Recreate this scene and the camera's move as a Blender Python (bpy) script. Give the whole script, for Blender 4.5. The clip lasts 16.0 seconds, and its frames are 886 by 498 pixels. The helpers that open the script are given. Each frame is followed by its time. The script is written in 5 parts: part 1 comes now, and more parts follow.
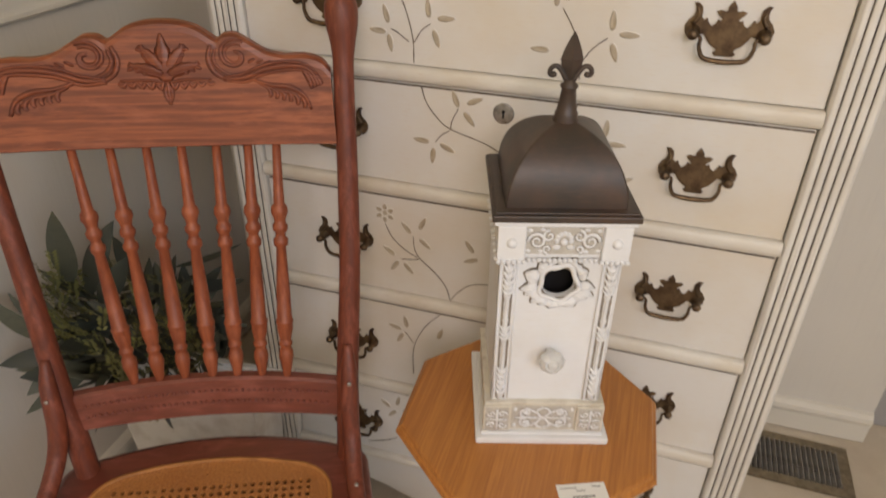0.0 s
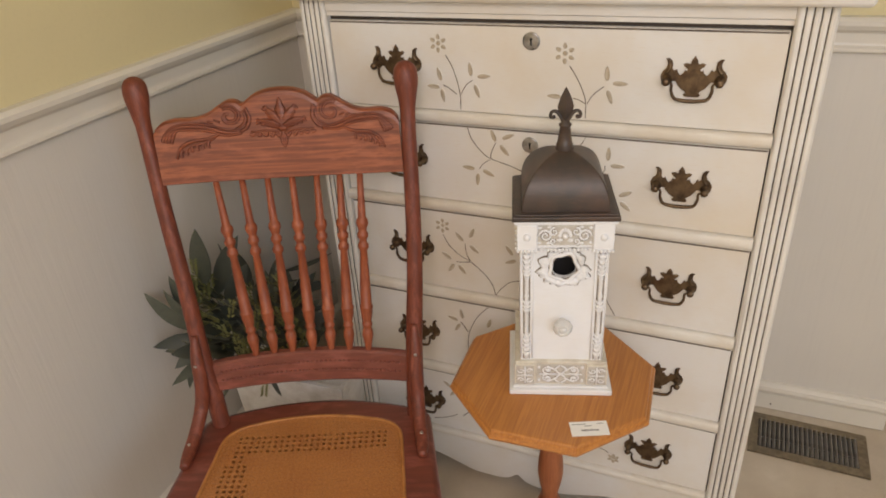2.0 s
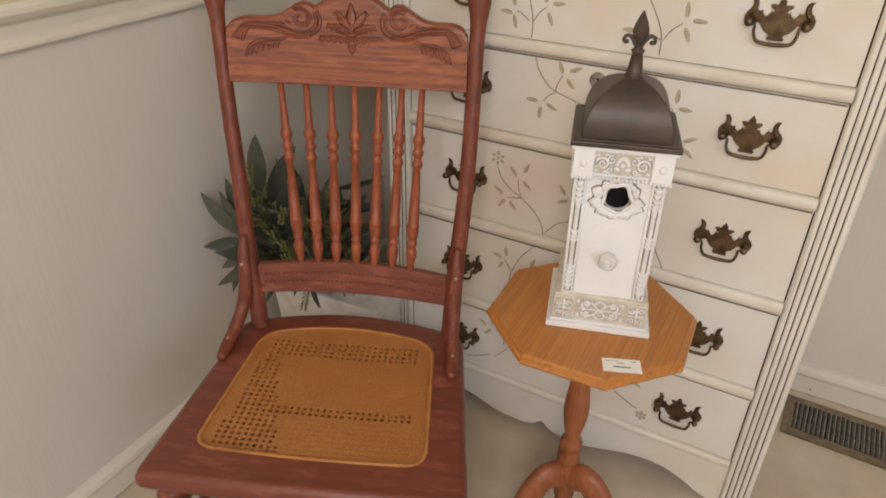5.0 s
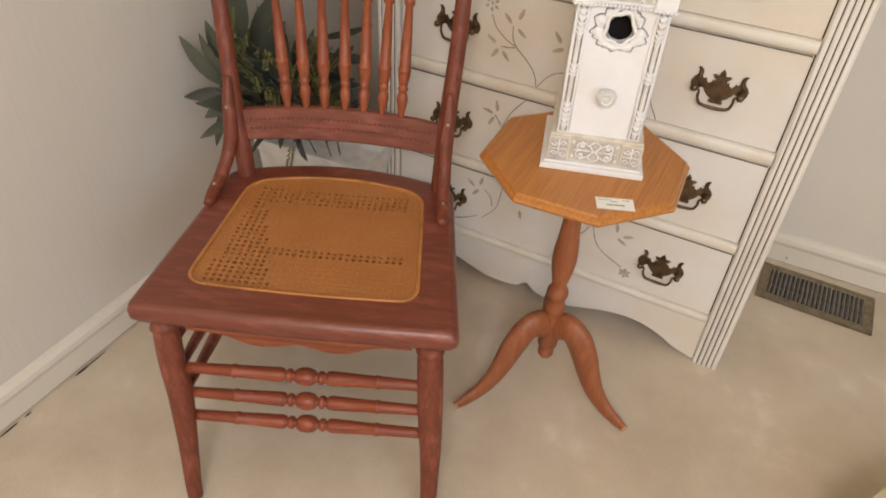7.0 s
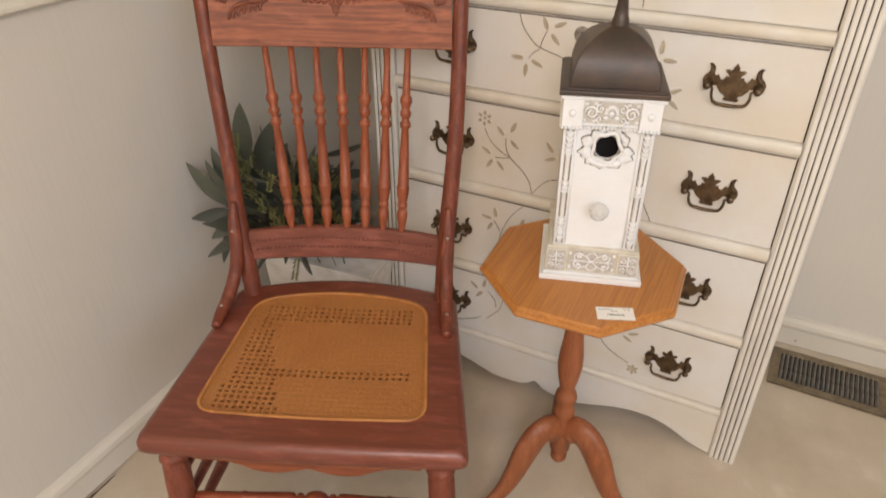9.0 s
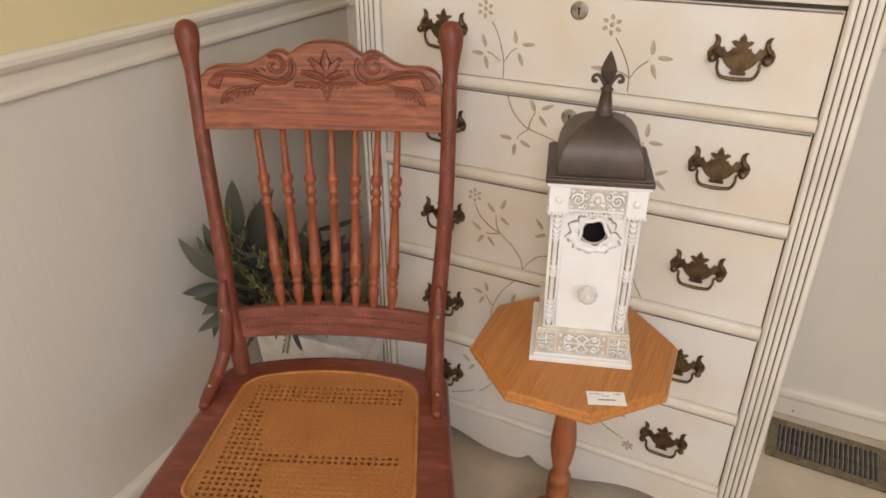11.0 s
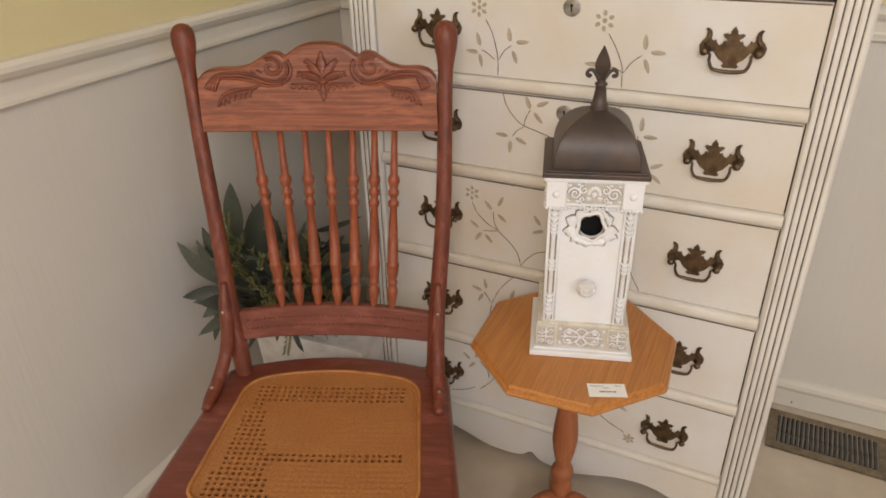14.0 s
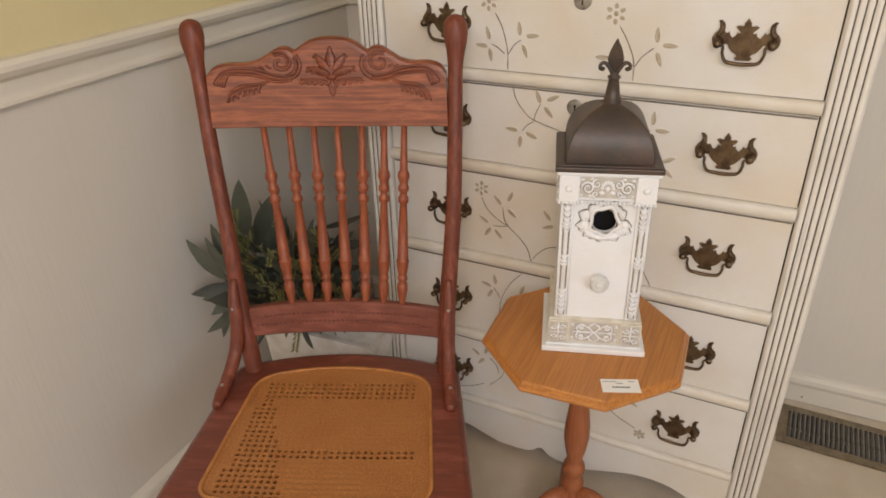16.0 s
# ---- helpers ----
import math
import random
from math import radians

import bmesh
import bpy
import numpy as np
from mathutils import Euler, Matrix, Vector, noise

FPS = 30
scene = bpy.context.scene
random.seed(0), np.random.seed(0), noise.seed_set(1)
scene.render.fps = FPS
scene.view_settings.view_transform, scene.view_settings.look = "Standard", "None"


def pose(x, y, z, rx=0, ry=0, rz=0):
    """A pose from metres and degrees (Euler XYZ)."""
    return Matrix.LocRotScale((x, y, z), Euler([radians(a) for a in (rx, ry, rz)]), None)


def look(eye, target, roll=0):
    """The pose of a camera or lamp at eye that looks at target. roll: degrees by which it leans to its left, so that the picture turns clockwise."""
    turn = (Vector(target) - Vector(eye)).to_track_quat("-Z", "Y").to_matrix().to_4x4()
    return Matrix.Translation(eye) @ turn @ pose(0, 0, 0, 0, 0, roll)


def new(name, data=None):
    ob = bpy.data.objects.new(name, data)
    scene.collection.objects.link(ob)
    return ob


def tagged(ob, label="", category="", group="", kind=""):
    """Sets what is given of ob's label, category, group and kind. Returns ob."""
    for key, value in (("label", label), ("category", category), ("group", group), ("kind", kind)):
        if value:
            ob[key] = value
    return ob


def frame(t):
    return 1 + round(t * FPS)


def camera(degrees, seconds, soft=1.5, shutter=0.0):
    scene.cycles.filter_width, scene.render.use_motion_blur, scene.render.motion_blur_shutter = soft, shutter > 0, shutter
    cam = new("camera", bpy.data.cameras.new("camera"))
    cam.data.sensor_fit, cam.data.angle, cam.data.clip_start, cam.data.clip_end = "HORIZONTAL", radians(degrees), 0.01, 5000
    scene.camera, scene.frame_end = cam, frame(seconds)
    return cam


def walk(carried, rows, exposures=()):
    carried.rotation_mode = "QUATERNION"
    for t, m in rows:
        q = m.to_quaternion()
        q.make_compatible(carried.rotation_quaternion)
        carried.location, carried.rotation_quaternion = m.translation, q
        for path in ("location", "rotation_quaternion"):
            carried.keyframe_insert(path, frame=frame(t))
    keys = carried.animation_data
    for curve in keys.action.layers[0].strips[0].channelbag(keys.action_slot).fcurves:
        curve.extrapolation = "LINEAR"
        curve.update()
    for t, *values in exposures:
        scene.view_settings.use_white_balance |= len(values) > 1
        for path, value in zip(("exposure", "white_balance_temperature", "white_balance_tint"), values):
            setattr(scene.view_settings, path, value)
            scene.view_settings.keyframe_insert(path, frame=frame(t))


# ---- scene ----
cam = camera(66.0, 16.0, soft=1.75, shutter=0.4)
PATH = [
    (0, (0.232, 0.069, 1.162), (-0.242, 1.697, 0.101), 0.8),
    (0.5, (0.27, 0.022, 1.215), (-0.184, 1.563, 0.025), 0.2),
    (1, (0.322, -0.092, 1.265), (-0.265, 1.499, 0.205), -0.4),
    (1.5, (0.34, -0.162, 1.26), (-0.332, 1.428, 0.25), -2.5),
    (2, (0.357, -0.164, 1.262), (-0.336, 1.439, 0.286), -3.7),
    (2.5, (0.358, -0.167, 1.255), (-0.317, 1.457, 0.304), -0.8),
    (3, (0.363, -0.172, 1.247), (-0.309, 1.45, 0.288), -1.0),
    (5.5, (0.375, -0.218, 1.156), (-0.436, 1.235, 0.047), 0.5),
    (6, (0.38, -0.242, 1.114), (-0.329, 1.141, -0.145), 1.6),
    (6.5, (0.379, -0.259, 1.096), (-0.291, 1.09, -0.219), 2.5),
    (7, (0.371, -0.253, 1.102), (-0.288, 1.145, -0.167), 3.3),
    (7.5, (0.369, -0.243, 1.111), (-0.3, 1.188, -0.115), 2.2),
    (8, (0.365, -0.229, 1.126), (-0.329, 1.18, -0.112), -2.2),
    (8.5, (0.358, -0.231, 1.144), (-0.363, 1.201, -0.051), -1.0),
    (9, (0.368, -0.23, 1.163), (-0.375, 1.273, 0.072), -0.2),
    (9.5, (0.359, -0.219, 1.184), (-0.41, 1.321, 0.166), -0.4),
    (12, (0.377, -0.199, 1.207), (-0.387, 1.381, 0.248), -0.7),
    (12.5, (0.379, -0.2, 1.203), (-0.38, 1.376, 0.234), -1.2),
    (13, (0.381, -0.201, 1.202), (-0.369, 1.38, 0.233), -1.0),
    (13.5, (0.375, -0.204, 1.202), (-0.379, 1.379, 0.24), -1.3),
    (14, (0.37, -0.213, 1.201), (-0.392, 1.369, 0.244), -1.3),
    (14.5, (0.366, -0.223, 1.188), (-0.401, 1.355, 0.227), 0.6),
    (15, (0.361, -0.225, 1.187), (-0.421, 1.341, 0.221), -0.0),
    (15.5, (0.356, -0.223, 1.194), (-0.422, 1.35, 0.236), -0.7),
    (16, (0.356, -0.215, 1.197), (-0.411, 1.359, 0.232), -1.7),
]
walk(cam, [(t, look(eye, target, roll)) for t, eye, target, roll in PATH], exposures=[(0.0, -0.20), (0.5, -0.20), (1.0, -0.11), (3.0, -0.09), (5.5, -0.05), (6.0, 0.06), (7.0, 0.17), (7.5, 0.18), (9.0, 0.18), (9.5, 0.27), (12.0, -0.03), (16.0, -0.05)])

# ---- world and lights ----
world = bpy.data.worlds.new("sky")
scene.world = world
world.use_nodes = True
_bg = world.node_tree.nodes["Background"]
_sky = world.node_tree.nodes.new("ShaderNodeTexSky")
_sky.sky_type, _sky.sun_disc, _sky.sun_elevation, _sky.sun_rotation = "NISHITA", False, radians(35), radians(200)
world.node_tree.links.new(_sky.outputs[0], _bg.inputs[0])
_bg.inputs[1].default_value = 0.1

ROOM_X0, ROOM_X1, ROOM_Y0, ROOM_Y1, ROOM_H = -0.675, 2.4, -2.9, 1.366, 2.45
NICHE_X0, NICHE_X1 = 0.836, 1.62
LAMP = (0.80, -1.50, 2.28)


def area_lamp(name, m, sx, sy, watts, colour, shape="RECTANGLE"):
    data = bpy.data.lights.new(name, "AREA")
    data.shape, data.size, data.size_y, data.energy, data.color = shape, sx, sy, watts, colour
    ob = new(name, data)
    ob.matrix_world = m
    return ob


# ceiling lamp under its glass shade, and the sky's light in the window opening
_bulb = bpy.data.lights.new("ceiling_lamp_light", "POINT")
_bulb.energy, _bulb.color, _bulb.shadow_soft_size = 90.0, (1.0, 0.886, 0.878), 0.40
new("ceiling_lamp_light", _bulb).matrix_world = pose(LAMP[0], LAMP[1], LAMP[2] - 0.32)
area_lamp("window_sky_light", look((ROOM_X1 - 0.05, -1.45, 1.65), (0.0, 0.45, 1.0)), 1.2, 0.9, 21.0, (0.60, 0.78, 1.0))


# ---- materials ----
def material(name, base, rough=0.5, metal=0.0):
    m = bpy.data.materials.new(name)
    m.use_nodes = True
    b = m.node_tree.nodes["Principled BSDF"]
    b.inputs["Base Color"].default_value = (*base, 1)
    b.inputs["Roughness"].default_value = rough
    b.inputs["Metallic"].default_value = metal
    return m, m.node_tree.nodes, m.node_tree.links, b


def coords(nodes, links, scale=(1, 1, 1), kind="Object"):
    tc, mp = nodes.new("ShaderNodeTexCoord"), nodes.new("ShaderNodeMapping")
    mp.inputs["Scale"].default_value = scale
    links.new(tc.outputs[kind], mp.inputs[0])
    return mp.outputs[0]


def noise_tex(nodes, links, vec, scale, detail=4.0, rough=0.55, warp=0.0):
    n = nodes.new("ShaderNodeTexNoise")
    n.inputs["Scale"].default_value, n.inputs["Detail"].default_value = scale, detail
    n.inputs["Roughness"].default_value, n.inputs["Distortion"].default_value = rough, warp
    links.new(vec, n.inputs["Vector"])
    return n.outputs["Fac"]


def ramp(nodes, links, fac, stops):
    r = nodes.new("ShaderNodeValToRGB")
    while len(r.color_ramp.elements) < len(stops):
        r.color_ramp.elements.new(0.5)
    for e, (p, c) in zip(r.color_ramp.elements, stops):
        e.position, e.color = p, (*c, 1) if len(c) == 3 else c
    links.new(fac, r.inputs[0])
    return r.outputs[0]


def mixed(nodes, links, fac, a, b, mode="MIX"):
    n = nodes.new("ShaderNodeMix")
    n.data_type, n.blend_type = "RGBA", mode
    for value, slot in ((fac, 0), (a, 6), (b, 7)):
        if isinstance(value, (int, float)):
            n.inputs[slot].default_value = value
        elif isinstance(value, tuple):
            n.inputs[slot].default_value = (*value, 1)
        else:
            links.new(value, n.inputs[slot])
    return n.outputs[2]


def bumped(nodes, links, b, height, strength, distance):
    n = nodes.new("ShaderNodeBump")
    n.inputs["Strength"].default_value, n.inputs["Distance"].default_value = strength, distance
    links.new(height, n.inputs["Height"])
    links.new(n.outputs[0], b.inputs["Normal"])


def paint_material(name, base, stain, rough=0.45, stain_amount=0.5, grain=0.15, stain_scale=3.0, streak=(1, 1, 9)):
    m, n, l, b = material(name, base, rough)
    v = coords(n, l)
    big = ramp(n, l, noise_tex(n, l, v, stain_scale, 5), [(0.42, (0, 0, 0)), (0.75, (1, 1, 1))])
    k = mixed(n, l, big, base, tuple(a + (c - a) * stain_amount for a, c in zip(base, stain)))
    fine = noise_tex(n, l, coords(n, l, streak), 55, 3)
    k = mixed(n, l, ramp(n, l, fine, [(0.55, (0, 0, 0)), (0.8, (grain, grain, grain))]), k, stain)
    l.new(k, b.inputs["Base Color"])
    bumped(n, l, b, fine, 0.25, 0.0006)
    return m


def wood_material(name, light, dark, axis="x", rough=0.42, scale=1.0, coat=0.06, figure=0.62, wear=0.0):
    m, n, l, b = material(name, light, rough)
    s = {"x": (0.9, 26, 26), "y": (26, 0.9, 26), "z": (26, 26, 0.9)}[axis]
    v = coords(n, l, tuple(a * scale for a in s))
    rings = noise_tex(n, l, v, 2.2, 6, 0.6, 1.9)
    fine = noise_tex(n, l, coords(n, l, tuple(a * scale * 3.5 for a in s)), 3.0, 3, 0.6)
    mid = tuple((a + c) / 2 for a, c in zip(light, dark))
    k = ramp(n, l, rings, [(0.30, dark), (0.45, mid), (0.58, light), (0.72, mid)])
    k = mixed(n, l, ramp(n, l, fine, [(0.44, (0, 0, 0)), (0.70, (0.7, 0.7, 0.7))]), k, dark)
    wave = n.new("ShaderNodeTexWave")
    wave.wave_type, wave.bands_direction = "BANDS", "Z" if axis != "z" else "X"
    for key, value in (("Scale", 15.0 * scale), ("Distortion", 15.0), ("Detail", 3.0), ("Detail Scale", 0.35)):
        wave.inputs[key].default_value = value
    l.new(coords(n, l, {"x": (0.22, 1, 1), "y": (3.2, 0.22, 1), "z": (1, 1, 0.16)}[axis]), wave.inputs["Vector"])
    k = mixed(n, l, ramp(n, l, wave.outputs["Fac"], [(0.0, (figure,) * 3), (0.22, (figure * 0.2,) * 3), (0.5, (0, 0, 0))]), k, dark)
    blotch = ramp(n, l, noise_tex(n, l, coords(n, l), 9, 3), [(0.45, (0, 0, 0)), (0.8, (0.5, 0.5, 0.5))])
    k = mixed(n, l, blotch, k, mid)
    if wear:
        # rubbed-through finish and small scuffs
        rub = noise_tex(n, l, coords(n, l, tuple(0.5 + a * 0.07 for a in s)), 26, 6, 0.7)
        k = mixed(n, l, ramp(n, l, rub, [(0.50, (0, 0, 0)), (0.66, (wear,) * 3)]), k, tuple(min(1, c * 1.55 + 0.035) for c in light))
    l.new(k, b.inputs["Base Color"])
    b.inputs["Coat Weight"].default_value = coat
    b.inputs["Coat Roughness"].default_value = 0.3
    bumped(n, l, b, fine, 0.25, 0.0005)
    return m


def carpet_material():
    m, n, l, b = material("beige_carpet", (0.52, 0.44, 0.33), 0.95)
    v = coords(n, l)
    patch = ramp(n, l, noise_tex(n, l, v, 5.5, 4, 0.6), [(0.33, (0.52, 0.425, 0.31)), (0.50, (0.615, 0.52, 0.39)), (0.60, (0.665, 0.57, 0.44)), (0.70, (0.80, 0.71, 0.585))])
    tuft = noise_tex(n, l, v, 420, 2, 0.7)
    k = mixed(n, l, 0.35, patch, ramp(n, l, tuft, [(0.3, (0.34, 0.28, 0.2)), (0.7, (0.68, 0.6, 0.48))]))
    l.new(k, b.inputs["Base Color"])
    b.inputs["Sheen Weight"].default_value = 0.3
    bumped(n, l, b, tuft, 0.7, 0.0022)
    return m


def wall_material(name, base, ribs):
    m, n, l, b = material(name, base, 0.6)
    v = coords(n, l)
    fine = noise_tex(n, l, coords(n, l, (60, 60, 2.0) if ribs else (40, 40, 40)), 3.0, 4, 0.65)
    big = noise_tex(n, l, v, 2.2, 3)
    k = mixed(n, l, ramp(n, l, big, [(0.35, (0, 0, 0)), (0.7, (1, 1, 1))]), tuple(c * 0.95 for c in base), base)
    k = mixed(n, l, ramp(n, l, fine, [(0.5, (0, 0, 0)), (0.8, (0.22, 0.22, 0.22))]), k, tuple(c * 0.8 for c in base))
    l.new(k, b.inputs["Base Color"])
    bumped(n, l, b, fine, 0.35 if ribs else 0.2, 0.0012)
    return m


def metal_material(name, base, dark, rough=0.4):
    m, n, l, b = material(name, base, rough, 1.0)
    v = coords(n, l)
    k = ramp(n, l, noise_tex(n, l, v, 60, 5), [(0.35, dark), (0.65, base)])
    l.new(k, b.inputs["Base Color"])
    l.new(ramp(n, l, noise_tex(n, l, v, 90, 3), [(0.3, (rough - 0.12,) * 3), (0.7, (rough + 0.15,) * 3)]), b.inputs["Roughness"])
    return m


CARPET = carpet_material()
WALL_LOW = wall_material("ribbed_offwhite_wallcovering", (0.672, 0.636, 0.575), True)
WALL_HIGH = wall_material("yellow_wall_paint", (0.70, 0.615, 0.36), False)
TRIM = paint_material("cream_trim_paint", (0.72, 0.68, 0.60), (0.53, 0.48, 0.39), 0.35, 0.3, 0.05)
CEILING = wall_material("ceiling_paint", (0.78, 0.76, 0.72), False)
CHEST = paint_material("antiqued_cream_paint", (0.765, 0.748, 0.712), (0.66, 0.545, 0.375), 0.42, 0.72, 0.32, 3.6)
BEAD_PAINT = paint_material("yellowed_cream_paint", (0.76, 0.728, 0.655), (0.58, 0.48, 0.34), 0.42, 0.7, 0.4, 6.0)
REED = paint_material("rubbed_cream_paint", (0.79, 0.765, 0.70), (0.36, 0.30, 0.24), 0.45, 0.30, 0.75, 9.0, (4, 4, 0.10))
# near-black brown for the drawer gaps and the baseboard gap's shade
GAP_DARK, *_ = material("dark_gap_brown", (0.055, 0.04, 0.03), 0.6)
GROOVE = paint_material("rubbed_umber_groove", (0.085, 0.062, 0.045), (0.36, 0.31, 0.24), 0.6, 0.55, 0.6, 7.0, (3, 3, 0.25))
CARVE = paint_material("glazed_carving", (0.52, 0.45, 0.34), (0.22, 0.16, 0.09), 0.55, 0.7, 0.4, 60.0)
STEM = paint_material("dark_glazed_groove", (0.095, 0.062, 0.04), (0.30, 0.23, 0.15), 0.6, 0.7, 0.3, 50.0)
CHERRY = wood_material("red_brown_oak", (0.335, 0.094, 0.036), (0.135, 0.030, 0.013), "x", 0.42, 1.0, 0.15, 0.75, 0.30)
CHERRY_Z = wood_material("red_brown_oak_upright", (0.205, 0.046, 0.019), (0.108, 0.025, 0.013), "z", 0.52, 1.0, 0.06, 0.4, 0.55)
CHERRY_DARK = wood_material("worn_red_brown_oak", (0.190, 0.044, 0.024), (0.126, 0.029, 0.017), "x", 0.42, 1.0, 0.40, 0.14, 0.55)
STRETCHER = wood_material("dull_red_brown_oak", (0.30, 0.068, 0.026), (0.17, 0.038, 0.016), "x", 0.5, 1.0, 0.06, 0.4, 0.3)
CARVED_OAK = wood_material("darkened_pressed_oak", (0.30, 0.080, 0.030), (0.130, 0.030, 0.014), "x", 0.45)
CREVICE = wood_material("dark_brown_crevice", (0.145, 0.036, 0.017), (0.090, 0.023, 0.012), "x", 0.6)
SPINDLE = wood_material("orange_oak_upright", (0.335, 0.088, 0.031), (0.19, 0.042, 0.016), "z", 0.5, 1.0, 0.06, 0.5, 0.3)
OAK = wood_material("honey_oak", (0.54, 0.225, 0.050), (0.36, 0.130, 0.029), "y", 0.4, 1.3, 0.15, 0.15)
OAK_Z = wood_material("honey_oak_upright", (0.33, 0.108, 0.040), (0.225, 0.068, 0.025), "z", 0.48, 1.0, 0.05, 0.3, 0.25)
def cane_material():
    m, n, l, b = material("varnished_cane", (0.42, 0.165, 0.038), 0.38)
    b.inputs["Coat Weight"].default_value, b.inputs["Coat Roughness"].default_value = 0.6, 0.32
    v = coords(n, l)
    bands = []
    for way in ("X", "Y"):
        w = n.new("ShaderNodeTexWave")
        w.bands_direction = way
        w.inputs["Scale"].default_value, w.inputs["Distortion"].default_value = 185.0, 2.0
        l.new(v, w.inputs["Vector"])
        bands.append(w.outputs["Fac"])
    weave = mixed(n, l, 0.5, bands[0], bands[1])
    k = ramp(n, l, weave, [(0.2, (0.28, 0.096, 0.024)), (0.5, (0.44, 0.168, 0.041)), (0.85, (0.56, 0.240, 0.066))])
    worn = ramp(n, l, noise_tex(n, l, v, 16, 4), [(0.42, (0, 0, 0)), (0.75, (0.7, 0.7, 0.7))])
    k = mixed(n, l, worn, k, (0.35, 0.118, 0.028))
    fleck = noise_tex(n, l, coords(n, l, (1, 1, 0)), 330, 3, 0.7)
    k = mixed(n, l, ramp(n, l, fleck, [(0.52, (0, 0, 0)), (0.70, (0.75, 0.75, 0.75))]), k, (0.70, 0.34, 0.11))
    k = mixed(n, l, ramp(n, l, fleck, [(0.30, (0.7, 0.7, 0.7)), (0.45, (0, 0, 0))]), k, (0.19, 0.060, 0.015))
    l.new(k, b.inputs["Base Color"])
    bumped(n, l, b, weave, 0.6, 0.0008)
    return m


# dark red-brown that stands for shade seen through the cane holes
HOLE_SHADE = paint_material("dark_brown_hole_shade", (0.060, 0.016, 0.009), (0.034, 0.010, 0.006), 0.8, 0.6, 0.4, 20.0)
CANE = cane_material()
BINDING = paint_material("varnished_cane_binding", (0.48, 0.205, 0.058), (0.20, 0.068, 0.018), 0.38, 0.55, 0.5, 30.0, (1, 1, 1))
BRASS = metal_material("tarnished_brass", (0.225, 0.160, 0.096), (0.100, 0.068, 0.048), 0.50)
BRONZE = metal_material("dark_bronze", (0.085, 0.058, 0.045), (0.035, 0.026, 0.022), 0.38)
NICKEL = metal_material("worn_nickel", (0.50, 0.49, 0.47), (0.20, 0.19, 0.18), 0.35)
BLACK, *_ = material("black_recess", (0.008, 0.007, 0.007), 0.9)
SCREW = metal_material("steel_screw", (0.6, 0.58, 0.55), (0.3, 0.29, 0.28), 0.3)
RUST = paint_material("dark_rusty_roof", (0.046, 0.036, 0.029), (0.105, 0.060, 0.040), 0.42, 0.8, 0.6, 22.0)
BIRD = paint_material("white_birdhouse_paint", (0.83, 0.84, 0.85), (0.66, 0.615, 0.53), 0.5, 0.35, 0.18, 14.0)
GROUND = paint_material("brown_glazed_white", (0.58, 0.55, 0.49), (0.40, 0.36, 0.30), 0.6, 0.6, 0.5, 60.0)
UMBER = paint_material("umber_glaze_wash", (0.21, 0.175, 0.135), (0.46, 0.41, 0.34), 0.6, 0.7, 0.5, 90.0)
BIRD_AGED = paint_material("aged_white_relief", (0.72, 0.68, 0.58), (0.34, 0.27, 0.18), 0.55, 0.55, 0.5, 40.0)
DOOR_GREY = paint_material("grey_door_paint", (0.37, 0.355, 0.35), (0.30, 0.29, 0.28), 0.5, 0.4, 0.1)
PAPER, *_ = material("white_paper", (0.85, 0.84, 0.80), 0.6)
INK, *_ = material("grey_ink", (0.12, 0.12, 0.12), 0.7)
VENT_METAL = metal_material("brown_enamel_vent", (0.34, 0.29, 0.21), (0.24, 0.20, 0.145), 0.55)
# the louvres' glints are put into this mottled pale colour
SLAT_GLINT = paint_material("pale_glint_louvre", (0.30, 0.275, 0.24), (0.10, 0.085, 0.065), 0.35, 0.8, 0.5, 40.0)
FOOT = paint_material("worn_pale_oak", (0.50, 0.30, 0.16), (0.26, 0.09, 0.035), 0.6, 0.8, 0.5, 60.0)
POT = paint_material("whitewashed_planter", (0.86, 0.85, 0.83), (0.58, 0.55, 0.50), 0.75, 0.7, 0.6, 25.0)
BOX_CREAM = paint_material("cream_box_paper", (0.58, 0.50, 0.28), (0.40, 0.33, 0.16), 0.6, 0.5, 0.2, 12.0)
GLASS_WHITE, _n, _l, _b = material("clear_knob_glass", (0.95, 0.95, 0.93), 0.12)
_b.inputs["Transmission Weight"].default_value = 0.45
_b.inputs["IOR"].default_value = 1.45


def leaf_material(name, base, edge):
    m, n, l, b = material(name, base, 0.5)
    info = n.new("ShaderNodeObjectInfo")
    v = coords(n, l)
    k = ramp(n, l, info.outputs["Random"], [(0.0, edge), (0.5, base), (1.0, tuple(c * 1.25 for c in base))])
    k = mixed(n, l, ramp(n, l, noise_tex(n, l, v, 70, 3), [(0.4, (0, 0, 0)), (0.8, (0.5, 0.5, 0.5))]), k, edge)
    l.new(k, b.inputs["Base Color"])
    return m


LEAF = leaf_material("grey_green_leaf", (0.080, 0.088, 0.064), (0.042, 0.050, 0.040))
FERN = leaf_material("yellow_green_sprig", (0.27, 0.26, 0.090), (0.14, 0.145, 0.052))


# ---- mesh helpers ----
def mesh_of(bm, name, mats, smooth=False):
    me = bpy.data.meshes.new(name)
    bmesh.ops.recalc_face_normals(bm, faces=bm.faces[:])
    if smooth:
        for f in bm.faces:
            f.smooth = True
    bm.to_mesh(me)
    bm.free()
    for m in mats if isinstance(mats, (list, tuple)) else [mats]:
        me.materials.append(m)
    return me


